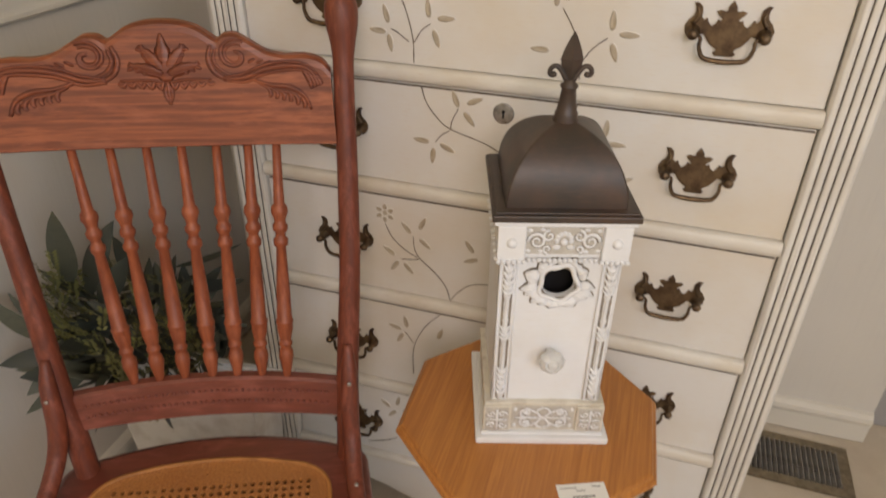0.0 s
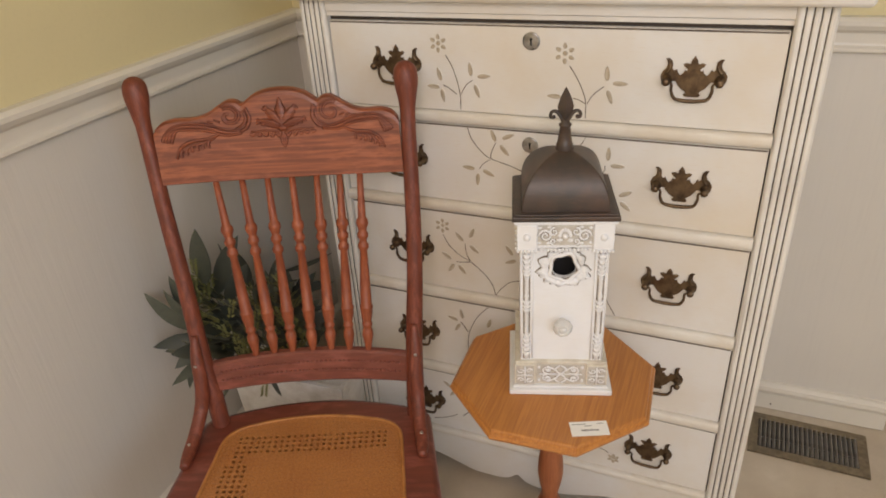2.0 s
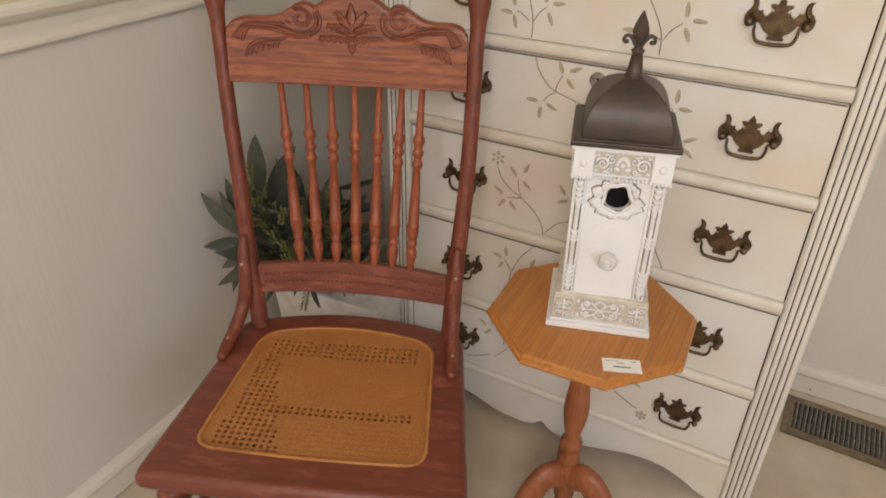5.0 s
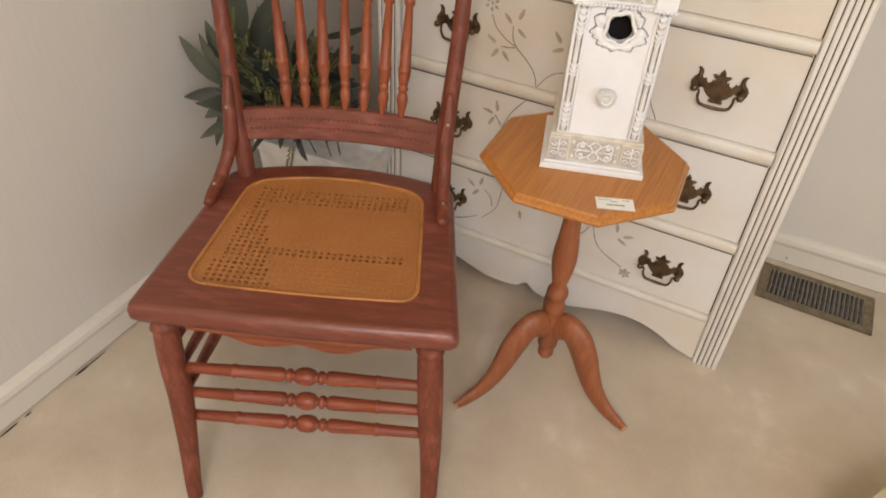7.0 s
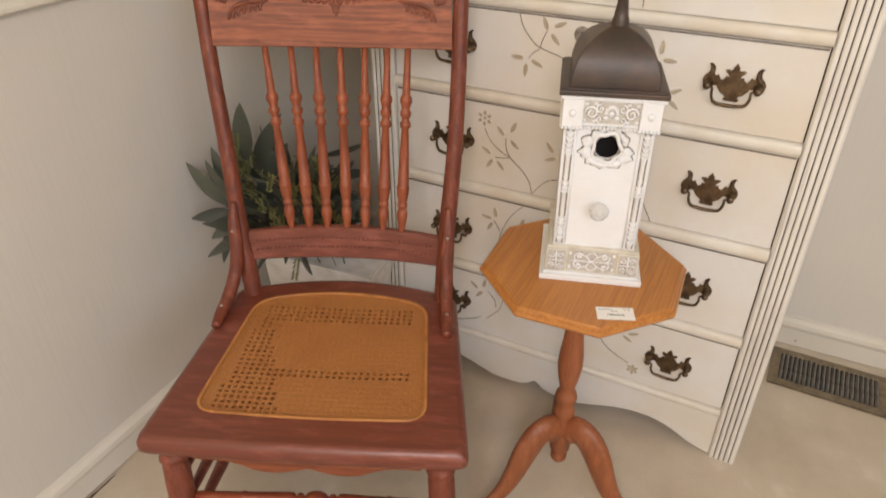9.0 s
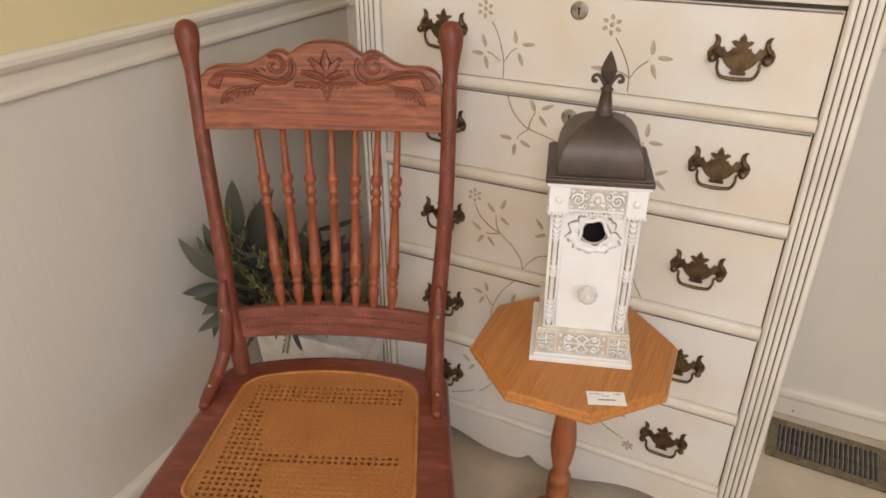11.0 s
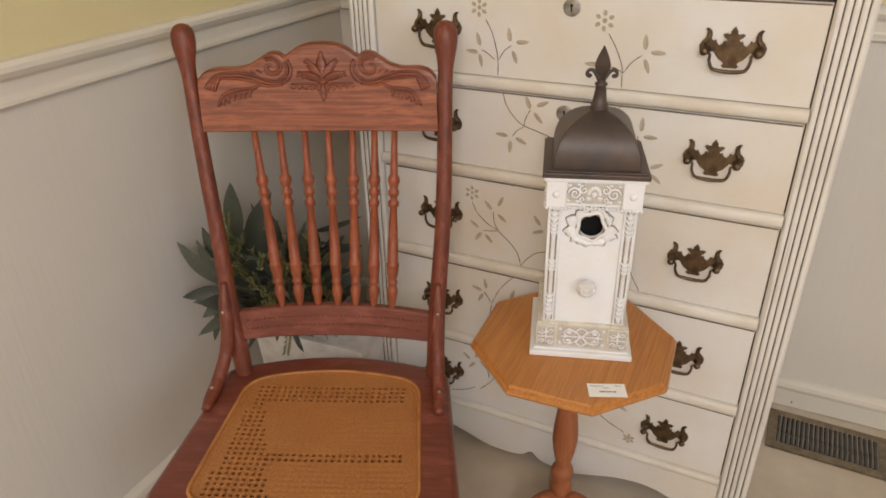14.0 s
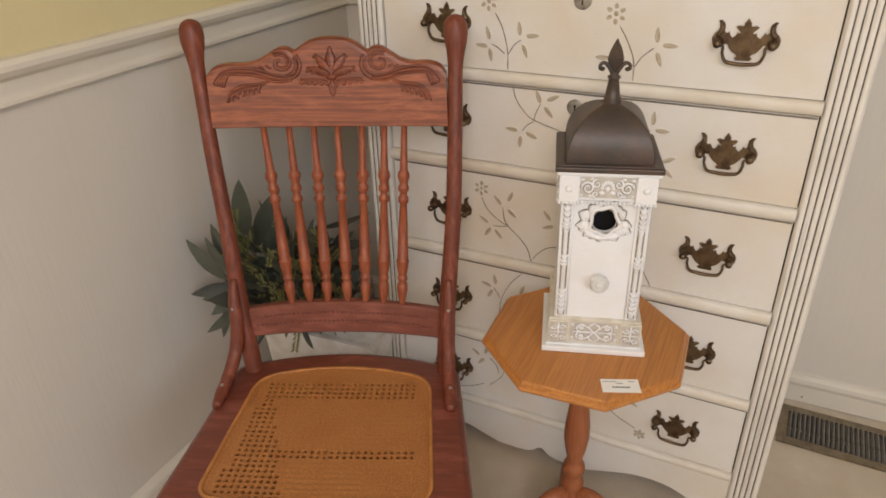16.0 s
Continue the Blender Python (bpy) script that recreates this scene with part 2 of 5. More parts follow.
def part(name, bm, mat, parent=None, label="", smooth=False, at=None):
    me = bm if isinstance(bm, bpy.types.Mesh) else mesh_of(bm, name, mat, smooth)
    ob = new(name, me)
    if parent is not None:
        ob.parent = parent
    if at is not None:
        ob.matrix_basis = at
    return tagged(ob, label)


def thing(name, m, label, category, group="", kind=""):
    ob = new(name)
    ob.empty_display_size = 0.05
    ob.matrix_basis = m
    return tagged(ob, label, category, group, kind)


def block(bm, x0, x1, y0, y1, z0, z1, bevel=0.0, segs=2, mat=0):
    made = bmesh.ops.create_cube(bm, size=1.0, matrix=Matrix.LocRotScale(((x0 + x1) / 2, (y0 + y1) / 2, (z0 + z1) / 2), None, (x1 - x0, y1 - y0, z1 - z0)))
    faces = {f for v in made["verts"] for f in v.link_faces}
    for f in faces:
        f.material_index = mat
    if bevel:
        bmesh.ops.bevel(bm, geom=list({e for f in faces for e in f.edges}), offset=bevel, segments=segs, profile=0.5, affect="EDGES", clamp_overlap=True)
    return bm


def sweep(bm, points, radii, segs=10, side=(1.0, 1.0), up=(0.13, 0.21, 0.97), mat=0, smooth=True):
    """A closed tube along points; radii per point, side: the two half-axes of its section."""
    pts = [Vector(p) for p in points]
    radii = [radii] * len(pts) if isinstance(radii, (int, float)) else radii
    rings, ref = [], Vector(up).normalized()
    for i, p in enumerate(pts):
        d = (pts[min(i + 1, len(pts) - 1)] - pts[max(i - 1, 0)])
        d = d.normalized() if d.length > 1e-9 else Vector((0, 0, 1))
        a = ref - d * ref.dot(d)
        a = a.normalized() if a.length > 1e-4 else d.orthogonal().normalized()
        b = d.cross(a)
        ref = a
        rings.append([bm.verts.new(p + (a * math.cos(w) * side[0] + b * math.sin(w) * side[1]) * radii[i]) for w in (math.tau * k / segs for k in range(segs))])
    faces = []
    for r0, r1 in zip(rings, rings[1:]):
        for k in range(segs):
            faces.append(bm.faces.new((r0[k], r0[(k + 1) % segs], r1[(k + 1) % segs], r1[k])))
    faces.append(bm.faces.new(rings[0][::-1]))
    faces.append(bm.faces.new(rings[-1]))
    for f in faces:
        f.material_index, f.smooth = mat, smooth
    return bm


def lathe(bm, profile, origin=(0, 0, 0), axis=(0, 0, 1), segs=20, mat=0):
    """Turned work: (height, radius) along axis from origin."""
    o, d = Vector(origin), Vector(axis).normalized()
    a = d.orthogonal().normalized()
    b = d.cross(a)
    rings = [[bm.verts.new(o + d * h + (a * math.cos(w) + b * math.sin(w)) * max(r, 1e-4)) for w in (math.tau * k / segs for k in range(segs))] for h, r in profile]
    faces = [bm.faces.new((r0[k], r0[(k + 1) % segs], r1[(k + 1) % segs], r1[k])) for r0, r1 in zip(rings, rings[1:]) for k in range(segs)]
    faces += [bm.faces.new(rings[0][::-1]), bm.faces.new(rings[-1])]
    for f in faces:
        f.smooth, f.material_index = True, mat
    return bm


def turned(bm, start, end, profile, segs=16, mat=0):
    """Turned work between two points; profile heights run 0 to 1."""
    s, e = Vector(start), Vector(end)
    return lathe(bm, [(h * (e - s).length, r) for h, r in profile], s, e - s, segs, mat)


def prism(bm, outline, y0, y1, bevel=0.0, mat=0, place=lambda x, z, y: (x, y, z)):
    """An outline in x and z, between two depths y."""
    front = [bm.verts.new(place(x, z, y0)) for x, z in outline]
    back = [bm.verts.new(place(x, z, y1)) for x, z in outline]
    f0 = bm.faces.new(front)
    faces = [f0, bm.faces.new(back[::-1])]
    n = len(outline)
    faces += [bm.faces.new((front[(k + 1) % n], front[k], back[k], back[(k + 1) % n])) for k in range(n)]
    for f in faces:
        f.material_index = mat
    if bevel:
        bmesh.ops.bevel(bm, geom=list(f0.edges), offset=bevel, segments=2, profile=0.5, affect="EDGES", clamp_overlap=True)
    return bm


def ball(bm, centre, r, flat=(1, 1, 1), sub=1, mat=0):
    made = bmesh.ops.create_icosphere(bm, subdivisions=sub, radius=1.0, matrix=Matrix.LocRotScale(centre, None, [r * f for f in flat]))
    for f in {f for v in made["verts"] for f in v.link_faces}:
        f.smooth, f.material_index = True, mat
    return bm


def bezier(points, n=8):
    """A smooth line through points (Catmull-Rom)."""
    p = [Vector(q) for q in points]
    p = [p[0] * 2 - p[1]] + p + [p[-1] * 2 - p[-2]]
    out = []
    for i in range(1, len(p) - 2):
        for k in range(n):
            t = k / n
            out.append(0.5 * ((2 * p[i]) + (p[i + 1] - p[i - 1]) * t + (2 * p[i - 1] - 5 * p[i] + 4 * p[i + 1] - p[i + 2]) * t * t + (3 * p[i] - p[i - 1] - 3 * p[i + 1] + p[i + 2]) * t ** 3))
    return out + [p[-2]]


def spread(values, n=8):
    return [v[0] for v in bezier([(v, 0, 0) for v in values], n)]


# ---- room ----
def build_room():
    bm = bmesh.new()
    block(bm, ROOM_X0 - 0.1, ROOM_X1 + 0.1, ROOM_Y0 - 0.1, ROOM_Y1 + 0.1, -0.1, 0.0)
    tagged(part("floor", bm, CARPET), "beige cut-pile carpet with faint mottled stains", "floor", kind="structure")
    split = 0.930

    def wall(name, x0, x1, y0, y1, label):
        bm = bmesh.new()
        block(bm, x0, x1, y0, y1, 0.0, split, mat=0)
        block(bm, x0, x1, y0, y1, split, ROOM_H, mat=1)
        tagged(part(name, bm, [WALL_LOW, WALL_HIGH]), label, "wall", kind="structure")

    text = "wall with ribbed off-white lower part and yellow paint above"
    wall("wall_west", ROOM_X0 - 0.1, ROOM_X0, ROOM_Y0 - 0.1, ROOM_Y1 + 0.1, text)
    wall("wall_north", ROOM_X0, NICHE_X0, ROOM_Y1, ROOM_Y1 + 0.1, text)
    wall("wall_north_2", NICHE_X1, ROOM_X1, ROOM_Y1, ROOM_Y1 + 0.1, text)
    bm = bmesh.new()
    block(bm, NICHE_X0, NICHE_X1, ROOM_Y1, ROOM_Y1 + 0.1, 2.06, ROOM_H)
    tagged(part("wall_north_3", bm, WALL_HIGH), "yellow painted wall over the doorway", "wall", kind="structure")
    door = tagged(new("door_1"), "plain grey painted door set back in its opening", "door", kind="structure")
    bm = bmesh.new()
    block(bm, NICHE_X0, NICHE_X1, ROOM_Y1 + 0.060, ROOM_Y1 + 0.1, 0.0, 2.06, 0.002)
    part("door_leaf", bm, DOOR_GREY, door)
    bm = bmesh.new()
    lathe(bm, [(0, 0.026), (0.004, 0.026), (0.006, 0.010), (0.03, 0.010), (0.036, 0.024), (0.050, 0.027), (0.058, 0.018), (0.060, 0.002)], (NICHE_X1 - 0.07, ROOM_Y1 + 0.060, 0.95), (0, -1, 0), 16)
    part("door_knob", bm, NICKEL, door)
    wall("wall_south", ROOM_X0, ROOM_X1, ROOM_Y0 - 0.1, ROOM_Y0, text)
    # east wall with its window opening
    wx0, wx1, wz0, wz1 = -2.1, -0.8, 1.15, 2.15
    bm = bmesh.new()
    block(bm, ROOM_X1, ROOM_X1 + 0.1, ROOM_Y0 - 0.1, wx0, 0, split)
    block(bm, ROOM_X1, ROOM_X1 + 0.1, wx1, ROOM_Y1 + 0.1, 0, split)
    block(bm, ROOM_X1, ROOM_X1 + 0.1, wx0, wx1, 0, split)
    block(bm, ROOM_X1, ROOM_X1 + 0.1, wx0, wx1, split, wz0, mat=1)
    block(bm, ROOM_X1, ROOM_X1 + 0.1, ROOM_Y0 - 0.1, wx0, split, ROOM_H, mat=1)
    block(bm, ROOM_X1, ROOM_X1 + 0.1, wx1, ROOM_Y1 + 0.1, split, ROOM_H, mat=1)
    block(bm, ROOM_X1, ROOM_X1 + 0.1, wx0, wx1, wz1, ROOM_H, mat=1)
    tagged(part("wall_east", bm, [WALL_LOW, WALL_HIGH]), "yellow and off-white wall with a window opening", "wall", kind="structure")
    bm = bmesh.new()
    block(bm, ROOM_X0 - 0.1, ROOM_X1 + 0.1, ROOM_Y0 - 0.1, ROOM_Y1 + 0.1, ROOM_H, ROOM_H + 0.1)
    tagged(part("ceiling", bm, CEILING), "plain off-white painted ceiling", "ceiling", kind="structure")

    # mouldings: profile (out from the wall, height)
    rail = [(0, 0.905), (0.010, 0.905), (0.015, 0.909), (0.015, 0.915), (0.010, 0.920), (0.009, 0.924), (0.009, 0.942), (0.012, 0.945), (0.021, 0.950), (0.027, 0.959), (0.027, 0.967), (0.021, 0.974), (0, 0.974)]
    base = [(0, 0.004), (0.013, 0.004), (0.013, 0.052), (0.016, 0.056), (0.018, 0.064), (0.016, 0.074), (0.008, 0.081), (0, 0.083)]

    def moulding(name, profile, label):
        for side in ("west", "north"):
            bm = bmesh.new()
            ends = []
            for far in (0, 1):
                row = []
                for out, z in profile:
                    if side == "west":
                        p = (ROOM_X0 + out, ROOM_Y1 - out if far else ROOM_Y0, z)
                    else:
                        p = (NICHE_X0 if far else ROOM_X0 + out, ROOM_Y1 - out, z)
                    row.append(bm.verts.new(p))
                ends.append(row)
            n = len(profile)
            for k in range(n - 1):
                bm.faces.new((ends[0][k], ends[0][k + 1], ends[1][k + 1], ends[1][k]))
            bm.faces.new(ends[1])
            tagged(part(name, bm, TRIM), label, "trim", kind="structure")

    moulding("trim", rail, "cream painted moulded chair rail")
    moulding("baseboard", base, "cream painted baseboard with a beaded top")
    bm = bmesh.new()
    # dark slivers draw the shade in the gap between carpet and baseboard
    for y0, y1, h in ((0.228, 0.262, 0.0034), (0.258, 0.303, 0.0016), (0.112, 0.126, 0.0020), (0.060, 0.098, 0.0026), (0.020, 0.044, 0.0022)):
        bm = bmesh.new()
        sweep(bm, bezier([(ROOM_X0 + 0.0195, y0, 0.0012), (ROOM_X0 + 0.0200, (y0 + y1) / 2, 0.0014), (ROOM_X0 + 0.0192, y1, 0.0012)], 4), [0.0003 + 0.55 * h * math.sin(math.pi * (0.08 + 0.84 * k / 8)) for k in range(9)], 6)
        tagged(part("scuff_mark", bm, GAP_DARK), "dark sliver standing for the shaded gap where carpet meets the baseboard", "scuff", group="scuffs along the baseboard")
    bm = bmesh.new()
    lathe(bm, [(0, 0.0022), (0.0012, 0.0018)], (0.583, ROOM_Y1 - 0.0130, 0.020), (0, -1, 0), 8)
    tagged(part("nail", bm, BRONZE), "small dark nail head in the baseboard", "nail")


build_room()

# ceiling lamp fitting above and behind the camera
def build_ceiling_lamp():
    lamp = thing("ceiling_lamp", pose(LAMP[0], LAMP[1], ROOM_H), "flush ceiling lamp with a brass rim", "lamp")
    bm = bmesh.new()
    lathe(bm, [(0, 0.06), (0.02, 0.07), (0.05, 0.03), (0.14, 0.03), (0.15, 0.44), (0.158, 0.44)], axis=(0, 0, -1), segs=28)
    part("canopy", bm, BRASS, lamp)


build_ceiling_lamp()


# ---- floor vent ----
def build_vent():
    w, d = 0.258, 0.140
    vent = thing("floor_vent", pose(0.6635, 1.252, 0.0, 0, 0, -2.0), "brown metal floor register with open louvres in carpet", "vent")
    bm = bmesh.new()
    b = 0.021
    for x0, x1, y0, y1 in ((-w / 2, w / 2, -d / 2, -d / 2 + b), (-w / 2, w / 2, d / 2 - b, d / 2), (-w / 2, -w / 2 + b, -d / 2 + b, d / 2 - b), (w / 2 - b, w / 2, -d / 2 + b, d / 2 - b)):
        block(bm, x0, x1, y0, y1, 0.001, 0.007)
    part("frame", bm, VENT_METAL, vent)
    bm = bmesh.new()
    block(bm, -w / 2 + b - 0.002, w / 2 - b + 0.002, -d / 2 + b - 0.002, d / 2 - b + 0.002, 0.0005, 0.0015)
    part("duct", bm, BLACK, vent)
    bm = bmesh.new()
    block(bm, -0.0011, 0.0011, -d / 2 + b, d / 2 - b, -0.0045, 0.0045)
    slat = mesh_of(bm, "slat", SLAT_GLINT)
    n = 21
    for k in range(n):
        x = -w / 2 + b + 0.005 + (w - 2 * b - 0.010) * k / (n - 1)
        part("slat", slat, None, vent, at=pose(x, 0, 0.0062, 0, 28, 0))
    bm = bmesh.new()
    block(bm, -w / 2 + b, w / 2 - b, -0.0145, -0.0130, 0.0020, 0.0050)
    part("crossbar", bm, NICKEL, vent, "bright damper bar under the louvres")


build_vent()

# ---- chest of drawers ----
HALF_W, PIL = 0.422, 0.052
CHEST_DEPTH = 0.43
TOP_Z = 1.100
# drawers: bottom, top; the bead of each lies just below
DRAWERS = [(0.892, 1.0405), (0.7185, 0.8675), (0.521, 0.6945), (0.323, 0.4945), (0.135, 0.298)]
BEADS = [(0.869, 0.890), (0.6955, 0.7165), (0.4955, 0.519), (0.299, 0.321), (0.1155, 0.133)]
HANDLE_OUTLINE = [(0, 112), (10, 97), (17, 86), (14, 75), (24, 71), (38, 76), (54, 70), (46, 58), (33, 50), (25, 42), (36, 34), (44, 41), (51, 22), (66, 12), (76, 24), (84, 44), (94, 34), (106, 44), (104, 64), (108, 84), (124, 98), (140, 96), (130, 84), (128, 66), (134, 48), (150, 34), (162, 10), (158, -18), (140, -36), (120, -34), (104, -18), (86, -14), (76, -34), (58, -56), (34, -68), (30, -76), (42, -88), (32, -98)]


def handle_mesh():
    u = 0.00029
    bm = bmesh.new()
    half = HANDLE_OUTLINE
    line = [(x * u, z * u) for x, z in half] + [(-x * u, z * u) for x, z in half[:0:-1]]
    prism(bm, line, -0.0026, 0.0, 0.0006)
    # domed boss and leaf ribs
    for s in (-1, 1):
        lathe(bm, [(0, 0.0085), (0.002, 0.0078), (0.005, 0.0050), (0.013, 0.0044), (0.016, 0.0062), (0.019, 0.0048), (0.020, 0.001)], (s * 0.0375, -0.002, -0.003), (0, -1, 0), 12)
        sweep(bm, bezier([(s * 0.0395, -0.0030, 0.006), (s * 0.0335, -0.0040, 0.016), (s * 0.0375, -0.0030, 0.0265)], 4), [0.003, 0.0032, 0.003, 0.0026, 0.0026, 0.002, 0.0016, 0.0012, 0.0006], 6)
    path = bezier([(-0.036, -0.014, -0.003), (-0.029, -0.016, -0.006), (-0.0285, -0.0165, -0.016), (-0.023, -0.0155, -0.0275), (-0.010, -0.015, -0.0305), (0, -0.015, -0.0310), (0.010, -0.015, -0.0305), (0.023, -0.0155, -0.0275), (0.0285, -0.0165, -0.016), (0.029, -0.016, -0.006), (0.036, -0.014, -0.003)], 4)
    n = len(path)
    sweep(bm, path, [0.0019 + 0.0012 * math.sin(math.pi * k / (n - 1)) ** 2 for k in range(n)], 8, up=(0, 1, 0))
    return mesh_of(bm, "handle", BRASS)


def leaf_carving(length, width):
    """A shallow dished oval, its tip along +x."""
    bm = bmesh.new()
    n = 12
    rim = [bm.verts.new((length / 2 * math.cos(a), -0.0012, width / 2 * math.sin(a) * (1 - 0.25 * math.cos(a)))) for a in (math.tau * k / n for k in range(n))]
    foot = [bm.verts.new((v.co.x * 1.08, 0.0003, v.co.z * 1.12)) for v in rim]
    mid = [bm.verts.new((v.co.x * 0.55 - length * 0.04, -0.0004, v.co.z * 0.5)) for v in rim]
    c = bm.verts.new((-length * 0.04, -0.0002, 0))
    for k in range(n):
        j = (k + 1) % n
        bm.faces.new((rim[k], rim[j], foot[j], foot[k]))
        bm.faces.new((rim[k], mid[k], mid[j], rim[j])).material_index = 1
        bm.faces.new((mid[k], c, mid[j])).material_index = 1
    return mesh_of(bm, "carved_leaf", [CHEST, CARVE], True)


def build_chest():
    chest = thing("chest_of_drawers", pose(0.069, 0.9075, 0.0, 0, 0, -1.02), "tall antiqued cream chest with five carved drawers and brass pulls", "chest of drawers")
    # carcase: sides, back, dark inner dust boards
    bm = bmesh.new()
    for s in (-1, 1):
        x0, x1 = sorted((s * (HALF_W - 0.003), s * (HALF_W - 0.020)))
        block(bm, x0, x1, 0.012, CHEST_DEPTH, 0.016, 1.076, 0.001)
    block(bm, -HALF_W + 0.02, HALF_W - 0.02, CHEST_DEPTH - 0.012, CHEST_DEPTH, 0.016, 1.076)
    part("carcase", bm, CHEST, chest)
    bm = bmesh.new()
    block(bm, -HALF_W + PIL - 0.01, HALF_W - PIL + 0.01, 0.010, 0.016, 0.09, 1.05)
    part("dust_frame", bm, GAP_DARK, chest, "dark gaps round the drawers")
    # top board
    bm = bmesh.new()
    block(bm, -HALF_W - 0.036, HALF_W + 0.036, -0.036, CHEST_DEPTH + 0.005, 1.076, TOP_Z, 0.009, 4)
    part("top", bm, CHEST, chest)
    bm = bmesh.new()
    block(bm, -HALF_W + PIL, HALF_W - PIL, -0.004, 0.012, 1.055, 1.0755, 0.001)
    block(bm, -HALF_W + PIL, HALF_W - PIL, -0.001, 0.012, 1.0465, 1.054, 0.0008)
    part("frieze", bm, CHEST, chest)
    # reeded pilasters
    for s in (-1, 1):
        bm = bmesh.new()
        x0 = s * (HALF_W - PIL / 2) - PIL / 2
        prof, mats = [(x0, 0.02), (x0, -0.004)], [0]
        n, g = 5, 0.0018
        w = (PIL - 0.004 - g * (n - 1)) / n
        x = x0 + 0.002
        prof.append((x, -0.0065)); mats.append(0)
        for k in range(n):
            for q in (0.12, 0.35, 0.65, 0.88):
                prof.append((x + w * q, -0.0065 - 0.0021 * math.sin(math.pi * q) ** 0.5)); mats.append(0)
            prof.append((x + w, -0.0065)); mats.append(0)
            if k < n - 1:
                prof += [(x + w + g * 0.12, -0.0035), (x + w + g * 0.88, -0.0035), (x + w + g, -0.0065)]
                mats += [1, 1, 1]
            x += w + g
        prof += [(x0 + PIL, -0.004), (x0 + PIL, 0.02)]
        mats += [0, 0]
        lo = [bm.verts.new((a, b, 0.0)) for a, b in prof]
        hi = [bm.verts.new((a, b, 1.0755)) for a, b in prof]
        for k in range(len(prof) - 1):
            bm.faces.new((lo[k], lo[k + 1], hi[k + 1], hi[k])).material_index = mats[k]
        bm.faces.new(lo[::-1])
        part("pilaster", bm, [REED, GROOVE], chest, "reeded post with dark glazed grooves")
    # beads
    for z0, z1 in BEADS:
        bm = bmesh.new()
        m, r = (z0 + z1) / 2, (z1 - z0) / 2
        arc = [(0.012, z0)] + [(-0.002 - 0.0085 * math.cos(a) ** 0.7 if math.cos(a) > 1e-6 else -0.002, m + r * math.sin(a)) for a in (math.pi * (k / 8 - 0.5) for k in range(9))] + [(0.012, z1)]
        a = [bm.verts.new((-HALF_W + PIL + 0.0005, y, z)) for y, z in arc]
        b = [bm.verts.new((HALF_W - PIL - 0.0005, y, z)) for y, z in arc]
        for k in range(len(arc) - 1):
            bm.faces.new((a[k], a[k + 1], b[k + 1], b[k]))
        part("bead", bm, BEAD_PAINT, chest, smooth=True)
    # scalloped apron
    bm = bmesh.new()
    half = bezier([(0.0, 0, 0.040), (0.008, 0, 0.036), (0.018, 0, 0.025), (0.040, 0, 0.018), (0.070, 0, 0.0165), (0.105, 0, 0.018), (0.145, 0, 0.030), (0.190, 0, 0.044), (0.240, 0, 0.051), (0.285, 0, 0.046), (0.325, 0, 0.030), (0.350, 0, 0.016), (HALF_W - PIL + 0.026, 0, 0.003)], 5)
    # the cut-out sits a little off the middle
    edge = [(max(-p.x - 0.026, -HALF_W + PIL), p.z) for p in half[::-1] if p.x < 0.348] + [(min(p.x - 0.026, HALF_W - PIL), p.z) for p in half[1:]]
    prism(bm, edge + [(HALF_W - PIL, 0.1145), (-HALF_W + PIL, 0.1145)], -0.002, 0.014, 0.0015)
    part("apron", bm, CHEST, chest)
    # drawers
    hm = handle_mesh()
    leaf, petal = leaf_carving(0.0235, 0.0078), leaf_carving(0.0095, 0.0068)
    drawers = []
    for z0, z1 in DRAWERS:
        bm = bmesh.new()
        block(bm, -HALF_W + PIL + 0.0022, HALF_W - PIL - 0.0022, 0.0, 0.0098, z0 - 0.0010, z1 - 0.0012, 0.0012, 2)
        d = part("drawer", bm, CHEST, chest)
        # thin dark brown strip just below the drawer's top edge
        bm = bmesh.new()
        block(bm, -HALF_W + PIL + 0.004, HALF_W - PIL - 0.004, -0.0003, 0.001, z1 - 0.0052, z1 - 0.0024)
        part("glaze_line", bm, GROOVE, d, "dark brown line along the top edge")
        drawers.append(d)
    for (z0, z1), d, zh in zip(DRAWERS, drawers, (0.9685, 0.795, 0.6075, 0.403, 0.2115)):
        for x in (-0.2415, 0.2485):
            part("handle", hm, None, d, "tarnished brass bat-wing pull", at=pose(x + random.uniform(-0.001, 0.001), -0.0002, zh, 0, random.uniform(-1.5, 1.5), 0))
    for k, (x, z) in enumerate(((0.0, 1.014), (-0.001, 0.8398))):
        bm = bmesh.new()
        lathe(bm, [(0, 0.0142), (0.0012, 0.0142), (0.0022, 0.0125), (0.0018, 0.0105), (0.0026, 0.0085), (0.0026, 0.001)], (0, 0, 0), (0, -1, 0), 24)
        block(bm, -0.0012, 0.0012, -0.0032, -0.002, -0.006, 0.003, mat=1)
        lathe(bm, [(0, 0.0023), (0.0032, 0.0023)], (0, 0, 0.003), (0, -1, 0), 10, mat=1)
        part("escutcheon", bm, [NICKEL, BLACK], drawers[k], "round keyhole plate", at=pose(x, 0, z))

